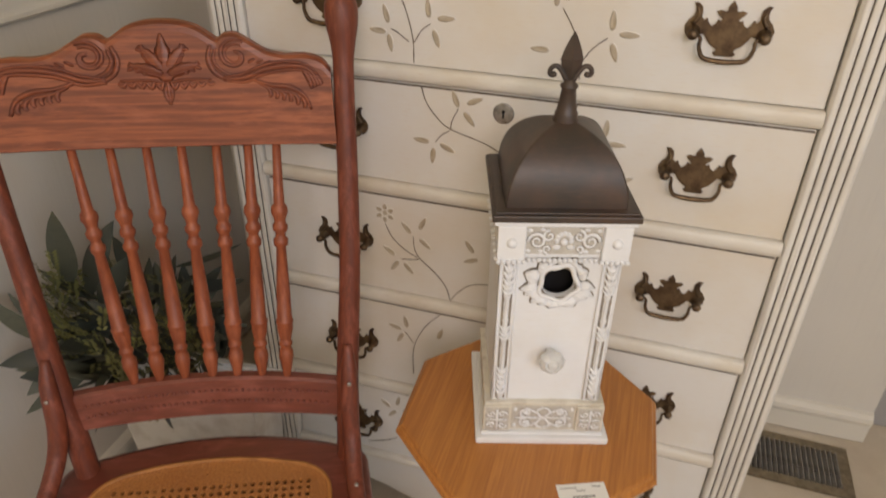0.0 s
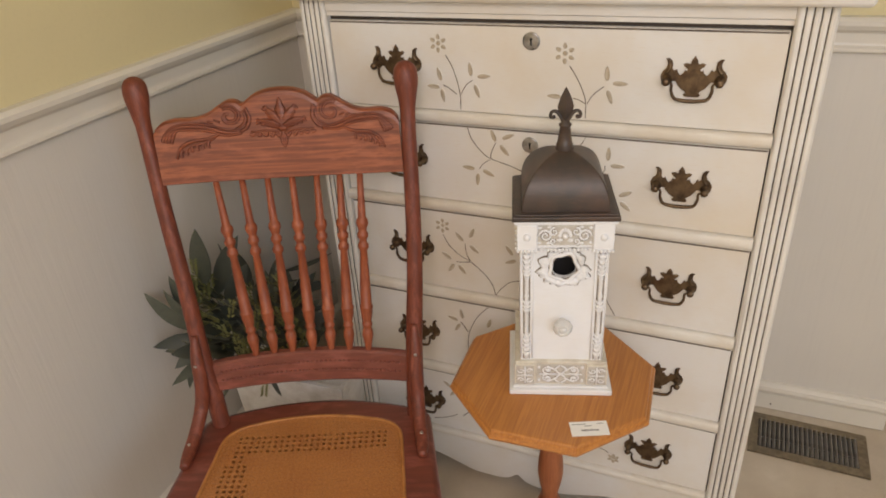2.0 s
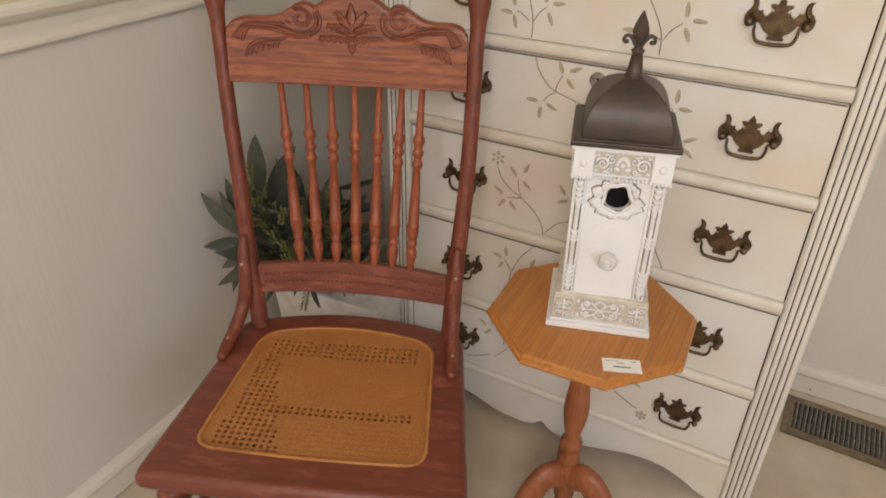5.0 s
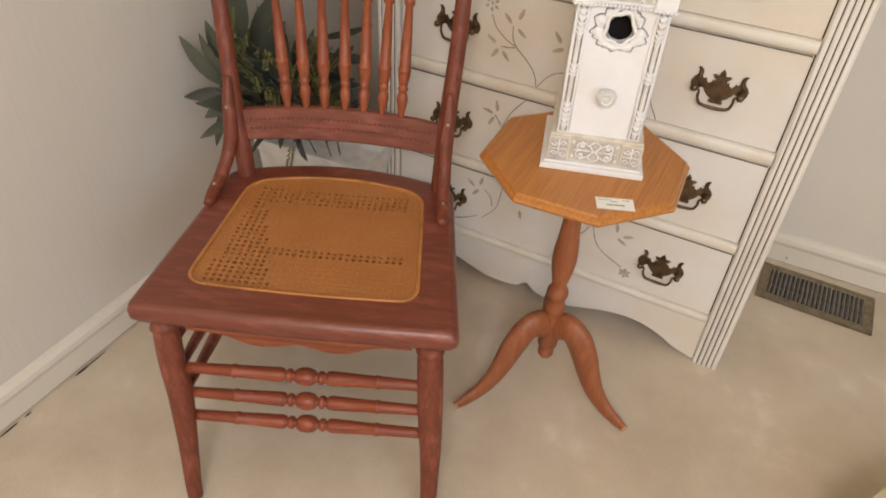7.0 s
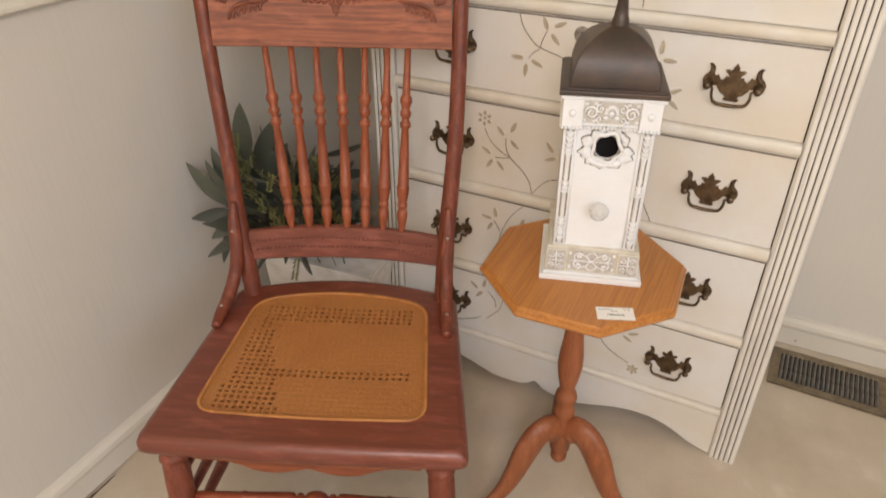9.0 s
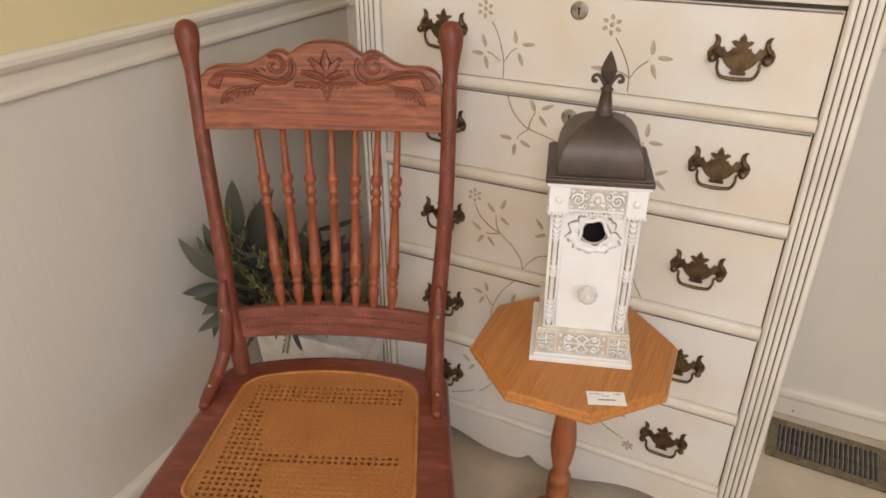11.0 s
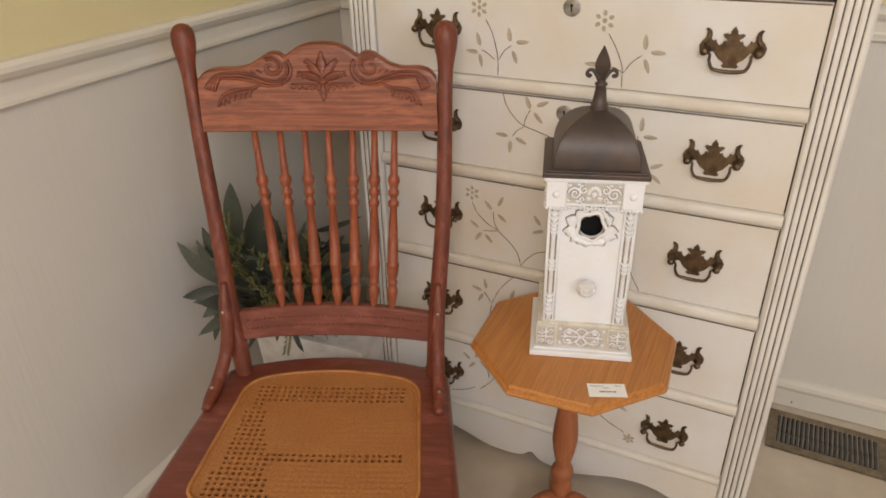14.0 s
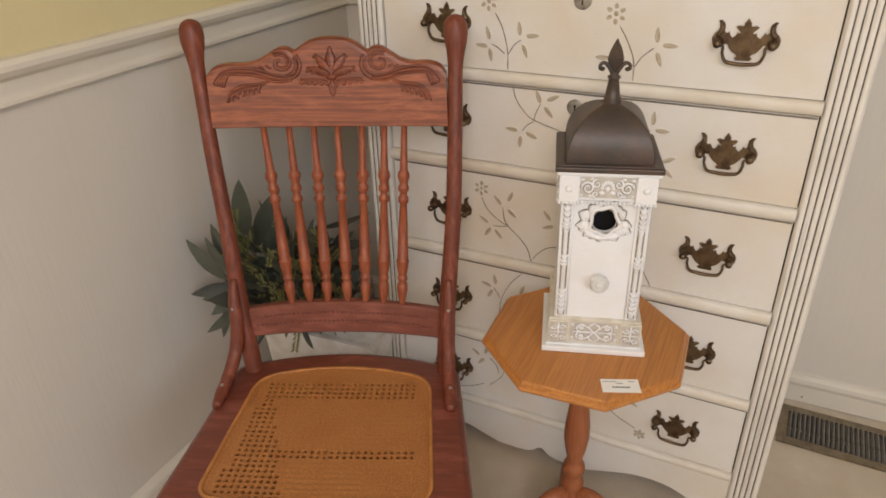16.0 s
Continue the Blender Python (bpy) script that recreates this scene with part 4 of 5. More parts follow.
# ---- pedestal table ----
def build_table():
    top = 0.535
    table = thing("side_table", pose(0.166, 0.696, 0.0), "honey oak octagonal pedestal table on three curved legs", "table")
    bm = bmesh.new()
    rings = [(0.149, top - 0.021), (0.161, top - 0.020), (0.1675, top - 0.0165), (0.1695, top - 0.012), (0.1675, top - 0.0075), (0.1640, top - 0.0055), (0.1635, top - 0.003), (0.162, top - 0.0008), (0.159, top)]
    rows = [[bm.verts.new((r * math.cos(radians(24.8 + 45 * k)), r * math.sin(radians(24.8 + 45 * k)), z)) for k in range(8)] for r, z in rings]
    for a, b in zip(rows, rows[1:]):
        for k in range(8):
            bm.faces.new((a[k], a[(k + 1) % 8], b[(k + 1) % 8], b[k]))
    bm.faces.new(rows[0][::-1]), bm.faces.new(rows[-1])
    part("tabletop", bm, OAK, table)
    axis = (0.003, -0.013)
    bm = bmesh.new()
    lathe(bm, [(0.074, 0.004), (0.078, 0.011), (0.086, 0.0155), (0.096, 0.0155), (0.105, 0.011), (0.113, 0.019), (0.193, 0.0195), (0.200, 0.0175), (0.207, 0.0200), (0.216, 0.0200), (0.222, 0.0165), (0.228, 0.0165), (0.234, 0.0150), (0.240, 0.0185), (0.249, 0.0205), (0.258, 0.0185), (0.264, 0.0138), (0.276, 0.0142), (0.300, 0.0190), (0.325, 0.0222), (0.350, 0.0215), (0.388, 0.0175), (0.425, 0.0148), (0.456, 0.0142), (0.482, 0.0160), (0.514, 0.0200)], (*axis, 0), segs=24)
    part("pedestal", bm, OAK_Z, table)
    for ang in (232.4, 347.0, 108):
        c, s = math.cos(radians(ang)), math.sin(radians(ang))
        prof = bezier([(0.010, 0, 0.160), (0.032, 0, 0.180), (0.057, 0, 0.171), (0.079, 0, 0.138), (0.096, 0, 0.100), (0.116, 0, 0.064), (0.143, 0, 0.037), (0.172, 0, 0.021), (0.197, 0, 0.0115)], 4)
        rad = spread([0.026, 0.0300, 0.0300, 0.0285, 0.0250, 0.0215, 0.0175, 0.0140, 0.0085], 4)
        bm = bmesh.new()
        sweep(bm, [(axis[0] + p.x * c, axis[1] + p.x * s, p.z) for p in prof], rad, 12, (1.0, 0.60), up=(0, 0, 1))
        leg = part("leg", bm, OAK_Z, table)
        bm = bmesh.new()
        sweep(bm, [(axis[0] + p.x * c, axis[1] + p.x * s, p.z) for p in prof[-2:]], [q + 0.0005 for q in rad[-2:]], 12, (1.0, 0.60), up=(0, 0, 1))
        part("toe", bm, FOOT, leg, "worn pale wooden toe")


build_table()
build_birdhouse()


def build_label():
    tag = thing("price_label", pose(0.2455, 0.5885, 0.5356, 0, 0, 22), "small white paper price label lying on the table", "label")
    bm = bmesh.new()
    block(bm, -0.0275, 0.0275, -0.0145, 0.0145, 0, 0.0006)
    part("paper", bm, PAPER, tag)
    bm = bmesh.new()
    x = -0.016
    for w in (0.003, 0.006, 0.004, 0.006, 0.003, 0.005):
        block(bm, x * 0.75, (x + w) * 0.75, -0.0048, -0.0022, 0.0006, 0.0008)
        x += w + 0.0012
    for x0, w, z in ((-0.024, 0.020, 0.0085), (0.012, 0.010, 0.0090), (-0.006, 0.010, 0.0045)):
        block(bm, x0, x0 + w, z, z + 0.0009, 0.0006, 0.0008)
    part("print", bm, INK, tag)


build_label()


# ---- chair ----
def build_chair():
    seat_z = 0.392
    chair = thing("side_chair", pose(-0.116, 0.277, 0.0, 0, 0, 22.4), "red-brown pressed-back wooden chair with a woven cane seat", "chair")

    def at_back(x, z, dy=0.0):
        # the old back leans a little to one side
        return (x - 0.0295 * max(0.0, z - 0.66), 0.36 + 0.24 * (z - 0.39) + dy, z)

    # seat frame round the cane
    def outline(fw, rw, fy, ry, bow, c):
        """A seat-shaped loop, wide in front, its rear edge bowed and its corners rounded by c."""
        def rear(x):
            return ry + bow * (1 - (x / rw) ** 2)

        side = Vector((rw - fw, ry - fy, 0)).normalized()
        rows = [[Vector((-fw + c + 2 * (fw - c) * k / 16, fy - 0.004 * math.sin(math.pi * k / 16), 0)) for k in range(17)],
                [Vector((fw, fy, 0)) + side * (c + ((Vector((rw - fw, ry - fy, 0)).length) - 2 * c) * k / 12) for k in range(13)],
                [Vector((x, rear(x), 0)) for x in (rw - c - 2 * (rw - c) * k / 24 for k in range(25))]]
        rows.append([Vector((-p.x, p.y, 0)) for p in rows[1][::-1]])
        corners = [Vector((fw, fy, 0)), Vector((rw, ry, 0)), Vector((-rw, ry, 0)), Vector((-fw, fy, 0))]
        pts = []
        for k, row in enumerate(rows):
            pts += row
            a, b, m = row[-1], rows[(k + 1) % 4][0], corners[k]
            pts += [a * (1 - t) ** 2 + m * 2 * t * (1 - t) + b * t * t for t in (q / 8 for q in range(1, 8))]
        return [(p.x, p.y) for p in pts]

    out = outline(0.240, 0.204, 0.0, 0.366, 0.042, 0.016)
    hole = outline(0.178, 0.157, 0.056, 0.334, 0.030, 0.036)
    bm = bmesh.new()
    rows = []
    for d, z in ((-0.008, seat_z - 0.036), (0.002, seat_z - 0.034), (0.006, seat_z - 0.026), (0.006, seat_z - 0.014), (0.002, seat_z - 0.004), (-0.006, seat_z)):
        rows.append([bm.verts.new((x * (1 + d / 0.22), 0.19 + (y - 0.19) * (1 + d / 0.19), z)) for x, y in out])
    rows.append([bm.verts.new((x, y, seat_z)) for x, y in hole])
    rows.append([bm.verts.new((x, y, seat_z - 0.036)) for x, y in hole])
    n = len(out)
    for a, b in zip(rows, rows[1:] + rows[:1]):
        for k in range(n):
            bm.faces.new((a[k], a[(k + 1) % n], b[(k + 1) % n], b[k]))
    for f in bm.faces:
        f.smooth = f.calc_center_median().z < seat_z - 0.002
    part("seat_frame", bm, CHERRY_DARK, chair, "worn red-brown wooden seat frame")
    # cane web: rings of strand round open holes
    bm = bmesh.new()
    pitch = 0.0108

    def inside(x, y):
        q = (y - 0.056) / (0.332 - 0.056)
        w = 0.178 + (0.157 - 0.178) * min(max(q, 0), 1)
        top = 0.332 + 0.034 * (1 - (x / w) ** 2)
        return abs(x) < w - 0.004 and 0.060 < y < top - 0.004

    verts = {}

    def vert(x, y, z):
        key = (round(x, 5), round(y, 5))
        if key not in verts:
            verts[key] = bm.verts.new((x, y, z))
        return verts[key]

    cells = 18
    for i in range(-cells, cells + 1):
        for j in range(0, 34):
            cx, cy = i * pitch, 0.056 + (j + 0.5) * pitch
            if not inside(cx, cy):
                continue
            h = pitch / 2
            # open stitches: a widening band at one side, four rows behind, a double row across
            side = -0.178 + 0.021 * (cy - 0.056) / 0.276 + 0.022
            band = side < cx < -0.052 - 0.30 * (cy - 0.07) and cy < 0.322
            across = side < cx < -side and (0.286 < cy < 0.327 or 0.139 < cy < 0.160)
            r = h * (random.uniform(0.60, 0.72) if band or across else random.uniform(0.03, 0.17) if random.random() < 0.96 else 0.24)
            sag = -0.004 * max(0, 1 - (cx / 0.17) ** 2) * max(0, 1 - ((cy - 0.2) / 0.15) ** 2)
            ring = []
            for k in range(8):
                a = math.tau * (k + 0.5) / 8
                ring.append(bm.verts.new((cx + r * math.cos(a), cy + r * math.sin(a), seat_z - 0.0035 + sag)))
            box = [(1, 0), (1, 1), (0, 1), (-1, 1), (-1, 0), (-1, -1), (0, -1), (1, -1)]
            square = [vert(cx + h * a, cy + h * b, seat_z - 0.0031 + sag) for a, b in box]
            deep = [bm.verts.new((v.co.x, v.co.y, v.co.z - 0.005)) for v in ring]
            for k in range(8):
                bm.faces.new((ring[k], ring[(k + 1) % 8], deep[(k + 1) % 8], deep[k]))
            for k in range(8):
                j2 = (k + 1) % 8
                try:
                    bm.faces.new((square[j2], square[k], ring[(k - 1) % 8], ring[k]))
                except ValueError:
                    pass
    part("cane_panel", bm, CANE, chair, "golden woven cane seat panel")
    bm = bmesh.new()
    # closely woven border inside the spline
    inner = [(x * 0.945, 0.195 + (y - 0.195) * 0.945) for x, y in hole]
    for k in range(n):
        j = (k + 1) % n
        bm.faces.new([bm.verts.new((*p, z)) for p, z in ((hole[k], seat_z - 0.0010), (hole[j], seat_z - 0.0010), (inner[j], seat_z - 0.0029), (inner[k], seat_z - 0.0029))])
    part("cane_border", bm, CANE, chair, "closely woven golden cane border")
    bm = bmesh.new()
    sweep(bm, [(x, y, seat_z + 0.0005) for x, y in hole + hole[:1]], 0.0034, 8, (0.6, 1.0), up=(0, 0, 1))
    part("cane_spline", bm, BINDING, chair, "golden cane binding round the seat")
    # added dark sheet under the web; its colour stands for the shade there
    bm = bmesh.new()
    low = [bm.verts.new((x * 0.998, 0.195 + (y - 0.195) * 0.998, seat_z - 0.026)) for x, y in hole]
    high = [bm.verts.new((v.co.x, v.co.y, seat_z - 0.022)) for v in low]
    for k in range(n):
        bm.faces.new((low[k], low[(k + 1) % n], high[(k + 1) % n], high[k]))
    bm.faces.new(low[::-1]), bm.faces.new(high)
    part("seat_lining", bm, HOLE_SHADE, chair, "dark brown sheet standing for the shade under the cane")

    # scalloped apron under the front
    bm = bmesh.new()
    half = bezier([(0.0, 0, 0.316), (0.022, 0, 0.309), (0.050, 0, 0.303), (0.080, 0, 0.306), (0.105, 0, 0.317), (0.130, 0, 0.324), (0.175, 0, 0.325)], 4)
    edge = [(-p.x, p.z) for p in half[::-1]] + [(p.x, p.z) for p in half[1:]]
    prism(bm, edge + [(0.175, 0.357), (-0.175, 0.357)], 0.020, 0.034, 0.001)
    part("apron", bm, CHERRY, chair)
    for s in (-1, 1):
        bm = bmesh.new()
        block(bm, s * 0.185 - 0.008, s * 0.185 + 0.008, 0.05, 0.33, 0.325, 0.357, 0.001)
        part("side_apron", bm, CHERRY_DARK, chair)

    # legs
    for s in (-1, 1):
        bm = bmesh.new()
        zs = (0.358, 0.315, 0.262, 0.205, 0.150, 0.085, 0.030, 0.002)
        ys = (0.028, 0.022, 0.008, -0.008, -0.026, -0.046, -0.062, -0.068)
        xs = (-0.210, -0.207, -0.203, -0.195, -0.191, -0.188, -0.187, -0.186) if s < 0 else (0.203, 0.204, 0.207, 0.210, 0.214, 0.216, 0.217, 0.217)
        line = bezier(list(zip(xs, ys, zs)), 8)
        base = spread([0.017, 0.0200, 0.0205, 0.0200, 0.0175, 0.0148, 0.0132, 0.0125], 8)
        base[:10] = (0.0195, 0.0200, 0.0195, 0.0178, 0.0172, 0.0205, 0.0224, 0.0176, 0.0196, 0.0204)
        sweep(bm, line, base, 16, up=(0, 1, 0))
        part("leg", bm, CHERRY_Z, chair)
        bm = bmesh.new()
        sweep(bm, bezier([(s * 0.180, 0.345, 0.36), (s * 0.182, 0.352, 0.25), (s * 0.186, 0.372, 0.12), (s * 0.190, 0.395, 0.002)], 5), spread([0.019, 0.0195, 0.017, 0.014], 5), 14, up=(0, 1, 0))
        part("leg", bm, CHERRY_Z, chair)
    knobbed = [(0, 0.0095), (0.06, 0.0098), (0.195, 0.0108), (0.20, 0.0124), (0.212, 0.0124), (0.217, 0.0108), (0.36, 0.0128), (0.395, 0.0132), (0.409, 0.0118), (0.414, 0.0086), (0.422, 0.0086), (0.427, 0.0116), (0.435, 0.0124), (0.443, 0.0114), (0.447, 0.0080), (0.456, 0.0080), (0.461, 0.0110), (0.470, 0.0138), (0.484, 0.0158), (0.50, 0.0165)]
    knobbed = knobbed + [(1 - h, r) for h, r in knobbed[-2::-1]]
    for z, y in ((0.254, 0.010), (0.2055, 0.000), (0.162, -0.012)):
        bm = bmesh.new()
        turned(bm, (-0.186, y, z - 0.005), (0.205, y, z + 0.005), [(h, q * 0.9) for h, q in knobbed], 16)
        part("stretcher", bm, STRETCHER, chair, "turned front stretcher")
    for s in (-1, 1):
        for z in (0.285, 0.230, 0.175):
            bm = bmesh.new()
            turned(bm, (s * 0.204, 0.015 - (0.3 - z) * 0.2, z), (s * 0.184, 0.355, z + 0.008), [(0, 0.007), (0.1, 0.0075), (0.45, 0.0115), (0.5, 0.0125), (0.55, 0.0115), (0.9, 0.0075), (1, 0.007)], 12)
            part("stretcher", bm, CHERRY_DARK, chair, "plain turned side stretcher")
    bm = bmesh.new()
    turned(bm, (-0.185, 0.358, 0.23), (0.185, 0.358, 0.23), [(0, 0.007), (0.5, 0.0115), (1, 0.007)], 12)
    part("stretcher", bm, CHERRY_DARK, chair)

    # back posts with rounded heads
    for s in (-1, 1):
        bm = bmesh.new()
        keys = [(0.172 if s < 0 else 0.182, 0.360, 0.0150), (0.179 if s < 0 else 0.186, 0.430, 0.0160), (0.190, 0.520, 0.0150), (0.201, 0.660, 0.0136), (0.209, 0.780, 0.0130), (0.213, 0.870, 0.0126), (0.2155, 0.917, 0.0124), (0.217, 0.940, 0.0148), (0.2175, 0.957, 0.0182), (0.218, 0.972, 0.0196), (0.218, 0.985, 0.0182), (0.2182, 0.994, 0.0124), (0.2183, 0.998, 0.004)]
        line = bezier([at_back(s * x, z) for x, z, r in keys], 4)
        sweep(bm, line, [max(r, 0.003) for r in spread([r for *_, r in keys], 4)], 16, up=(0, 1, 0))
        part("back_post", bm, CHERRY_Z, chair)
        # curved hip bracket from post to seat
        bm = bmesh.new()
        w = 0.0 if s < 0 else 0.010
        line = bezier([at_back(s * 0.193, 0.570, -0.014), at_back(s * 0.193, 0.535, -0.020), at_back(s * 0.191, 0.480, -0.024), (s * (0.197 - w / 2), 0.342, 0.440), (s * (0.204 - w), 0.308, 0.412), (s * (0.208 - w), 0.272, 0.400), (s * (0.208 - w), 0.248, 0.398)], 5)
        sweep(bm, line, [max(r, 0.004) for r in spread([0.006, 0.0108, 0.0122, 0.0122, 0.0118, 0.0110, 0.0075], 5)], 12, up=(0, 1, 0))
        part("hip_bracket", bm, CHERRY_Z, chair)
        for p, q in ((at_back(s * 0.193, 0.524, -0.0320), (s * 0.15, -1, 0.1)), ((s * (0.207 - w), 0.285, 0.4135), (s * 0.1, -0.4, 1))):
            bm = bmesh.new()
            lathe(bm, [(0, 0.0032), (0.0012, 0.0032), (0.002, 0.002), (0.0022, 0.0005)], p, q, 10)
            part("screw", bm, SCREW, chair, "bright steel screw head")

    # crest rail, slightly dished, with pressed carving
    def dish(x):
        return 0.014 * (1 - (x / 0.21) ** 2)

    half = bezier([(0.0, 0, 0.9655), (0.020, 0, 0.9640), (0.040, 0, 0.958), (0.056, 0, 0.9475), (0.062, 0, 0.9450), (0.070, 0, 0.9500), (0.084, 0, 0.9505), (0.100, 0, 0.942), (0.118, 0, 0.932), (0.140, 0, 0.9275), (0.165, 0, 0.928), (0.185, 0, 0.923), (0.196, 0, 0.912)], 4)
    # the carved middle lies a little to one side
    xs = [-p.x for p in half[:0:-1]] + [p.x for p in half]
    xs = [x + 0.009 * (1 - (x / 0.196) ** 2) for x in xs]
    tops = [p.z for p in half[:0:-1]] + [p.z for p in half]
    bm = bmesh.new()
    grid = []
    thick = 0.010
    for x, zt in zip(xs, tops):
        zb = 0.826 - 0.002 * math.cos(x * 9)
        w = x * 1.02
        row = []
        for z, dy in ((zb + 0.002, -thick), (0.88, -thick), (zt - 0.010, -thick), (zt - 0.003, -thick + 0.001), (zt, -thick + 0.006), (zt, thick - 0.004), (zt - 0.004, thick), (zb + 0.002, thick), (zb, thick - 0.003), (zb, -thick + 0.003)):
            row.append(bm.verts.new(at_back(w, z, dy + dish(x))))
        grid.append(row)
    for a, b in zip(grid, grid[1:]):
        m = len(a)
        for k in range(m):
            bm.faces.new((a[k], a[(k + 1) % m], b[(k + 1) % m], b[k]))
    bm.faces.new(grid[0][::-1]), bm.faces.new(grid[-1])
    crest = part("crest_rail", bm, CHERRY, chair, "oak crest rail pressed with scrolls and leaves")
    bm = bmesh.new()

    def relief(pts, r, flat=0.55, point=False):
        line = bezier([at_back(x + 0.009 * (1 - (x / 0.196) ** 2), z - 0.006, -thick - 0.0005 + dish(x)) for x, z in pts], 5)
        m = len(line)
        girth = [r * (0.35 + 0.65 * math.sin(math.pi * (0.1 + 0.85 * j / (m - 1)))) for j in range(m)]
        if point:
            girth = [r * max(0.05, math.sin(math.pi * (0.18 + 0.81 * j / (m - 1)))) * (1 + 0.22 * (j % 2)) for j in range(m)]
        sweep(bm, line, girth, 8, (flat, 1.0), up=(0, 1, 0.24))
        # dark brown strip in the crevice along the carving's foot
        sweep(bm, line, [q + 0.0009 for q in girth], 8, (0.05, 1.0), up=(0, 1, 0.24), mat=1)

    for s in (-1, 1):
        # shoulder volute in two strands, with a leaf curling inside it
        for r0, r1, w in ((0.021, 0.018, 0.0024), (0.0155, 0.0130, 0.0020)):
            relief([(s * (0.083 + r0 * (1 - 0.8 * q) * math.cos(1.0 + 7.0 * q)), 0.934 + r1 * (1 - 0.8 * q) * math.sin(1.0 + 7.0 * q)) for q in (i / 12 for i in range(13))], w)
        relief([(s * 0.056, 0.946), (s * 0.0515, 0.930), (s * 0.058, 0.915), (s * 0.076, 0.906)], 0.0028)
        relief([(s * 0.061, 0.942), (s * 0.0575, 0.930), (s * 0.064, 0.919), (s * 0.080, 0.911)], 0.0018)
        # long acanthus running to the post, ending in claw-like lobes
        for lift, w in ((0.0, 0.0034), (0.0050, 0.0022), (-0.0045, 0.0020)):
            relief([(s * 0.066, 0.908 + lift * 0.4), (s * 0.092, 0.909 + lift), (s * 0.114, 0.917 + lift), (s * 0.140, 0.922 + lift), (s * 0.168, 0.921 + lift * 0.8), (s * 0.184, 0.908 + lift)], w)
        for i in range(4):
            relief([(s * (0.166 + 0.005 * i), 0.918 - 0.001 * i), (s * (0.172 + 0.0048 * i), 0.908 - 0.001 * i), (s * (0.1745 + 0.0045 * i), 0.898 + 0.0015 * i)], 0.0024)
        for i in range(5):
            relief([(s * (0.098 + 0.010 * i), 0.926 - 0.0005 * i), (s * (0.107 + 0.010 * i), 0.9305 - 0.0015 * i)], 0.0016)
        # lower leaf with fingers
        relief([(s * 0.102, 0.907), (s * 0.122, 0.901), (s * 0.145, 0.899), (s * 0.163, 0.890), (s * 0.1715, 0.874)], 0.0030)
        relief([(s * 0.108, 0.903), (s * 0.128, 0.895), (s * 0.147, 0.892), (s * 0.160, 0.884)], 0.0018)
        for i in range(6):
            x = 0.118 + 0.0085 * i
            z = 0.900 - 0.0016 * i - (0.002 * (i - 3) if i > 3 else 0)
            relief([(s * x, z), (s * (x + 0.0035), z - 0.0075), (s * (x + 0.0015), z - 0.0125)], 0.0022)
        # palmette: serrated leaves fanning over the dome
        for ang, reach in ((52, 0.043), (17, 0.043)):
            a = radians(ang)
            c, d = math.cos(a), math.sin(a)
            relief([(s * 0.003, 0.912), (s * (0.55 * reach * c), 0.912 + 0.55 * reach * d), (s * reach * c, 0.912 + reach * d)], 0.0080, 0.28, True)
            relief([(s * 0.003, 0.912), (s * 0.9 * reach * c, 0.912 + 0.9 * reach * d)], 0.0011, 3.0)
            for q in (0.45, 0.65, 0.85):
                for e in (-1, 1):
                    px, pz = reach * q * c, 0.911 + reach * q * d
                    relief([(s * px, pz), (s * (px + 0.006 * c - e * 0.0045 * d), pz + 0.006 * d + e * 0.0045 * c)], 0.0023)
        for i in range(5):
            x = 0.004 + 0.0105 * i
            relief([(s * x, 0.9055), (s * (x + 0.0035), 0.8985 + 0.0008 * i), (s * (x + 0.009), 0.9045)], 0.0020)
        relief([(s * 0.002, 0.9045), (s * 0.022, 0.9075), (s * 0.052, 0.9075)], 0.0020)
    relief([(0, 0.906), (0, 0.930), (0, 0.959)], 0.0095, 0.26, True)
    relief([(0, 0.908), (0, 0.930), (0, 0.952)], 0.0011, 3.0)
    for e in (-1, 1):
        relief([(0, 0.926), (e * 0.0055, 0.938), (0, 0.956)], 0.0018)
        relief([(0, 0.903), (e * 0.004, 0.893), (0, 0.881)], 0.0018)
    relief([(0, 0.905), (0, 0.895), (0, 0.880)], 0.0024)
    part("carving", bm, [CARVED_OAK, CREVICE], crest, "pressed scroll and leaf carving")

    # lower back rail with two rows of pressed beads
    bm = bmesh.new()
    grid = []
    for i in range(17):
        x = -0.177 + 0.354 * i / 16
        lift = 0.010 * (1 - (x / 0.177) ** 2)
        grid.append([bm.verts.new(at_back(x, z + lift * (1.0 if z > 0.48 else 0.6), dy + 0.9 * dish(x))) for z, dy in ((0.457, -0.008), (0.504, -0.008), (0.507, -0.005), (0.507, 0.006), (0.504, 0.008), (0.457, 0.008), (0.454, 0.005), (0.454, -0.005))])
    for a, b in zip(grid, grid[1:]):
        for k in range(8):
            bm.faces.new((a[k], a[(k + 1) % 8], b[(k + 1) % 8], b[k]))
    bm.faces.new(grid[0][::-1]), bm.faces.new(grid[-1])
    rail = part("back_rail", bm, CHERRY_DARK, chair, "red-brown back rail with pressed beading")
    bm = bmesh.new()
    ball(bm, (0, 0, 0), 0.0030, (1, 0.6, 1.1), 1)
    bead = mesh_of(bm, "bead", CHERRY_DARK)
    for z in (0.4745, 0.4905):
        for i in range(40):
            x = -0.160 + 0.320 * i / 39
            lift = 0.010 * (1 - (x / 0.177) ** 2)
            part("bead", bead, None, rail, at=pose(*at_back(x, z + lift * 0.8, -0.008 + 0.9 * dish(x))))

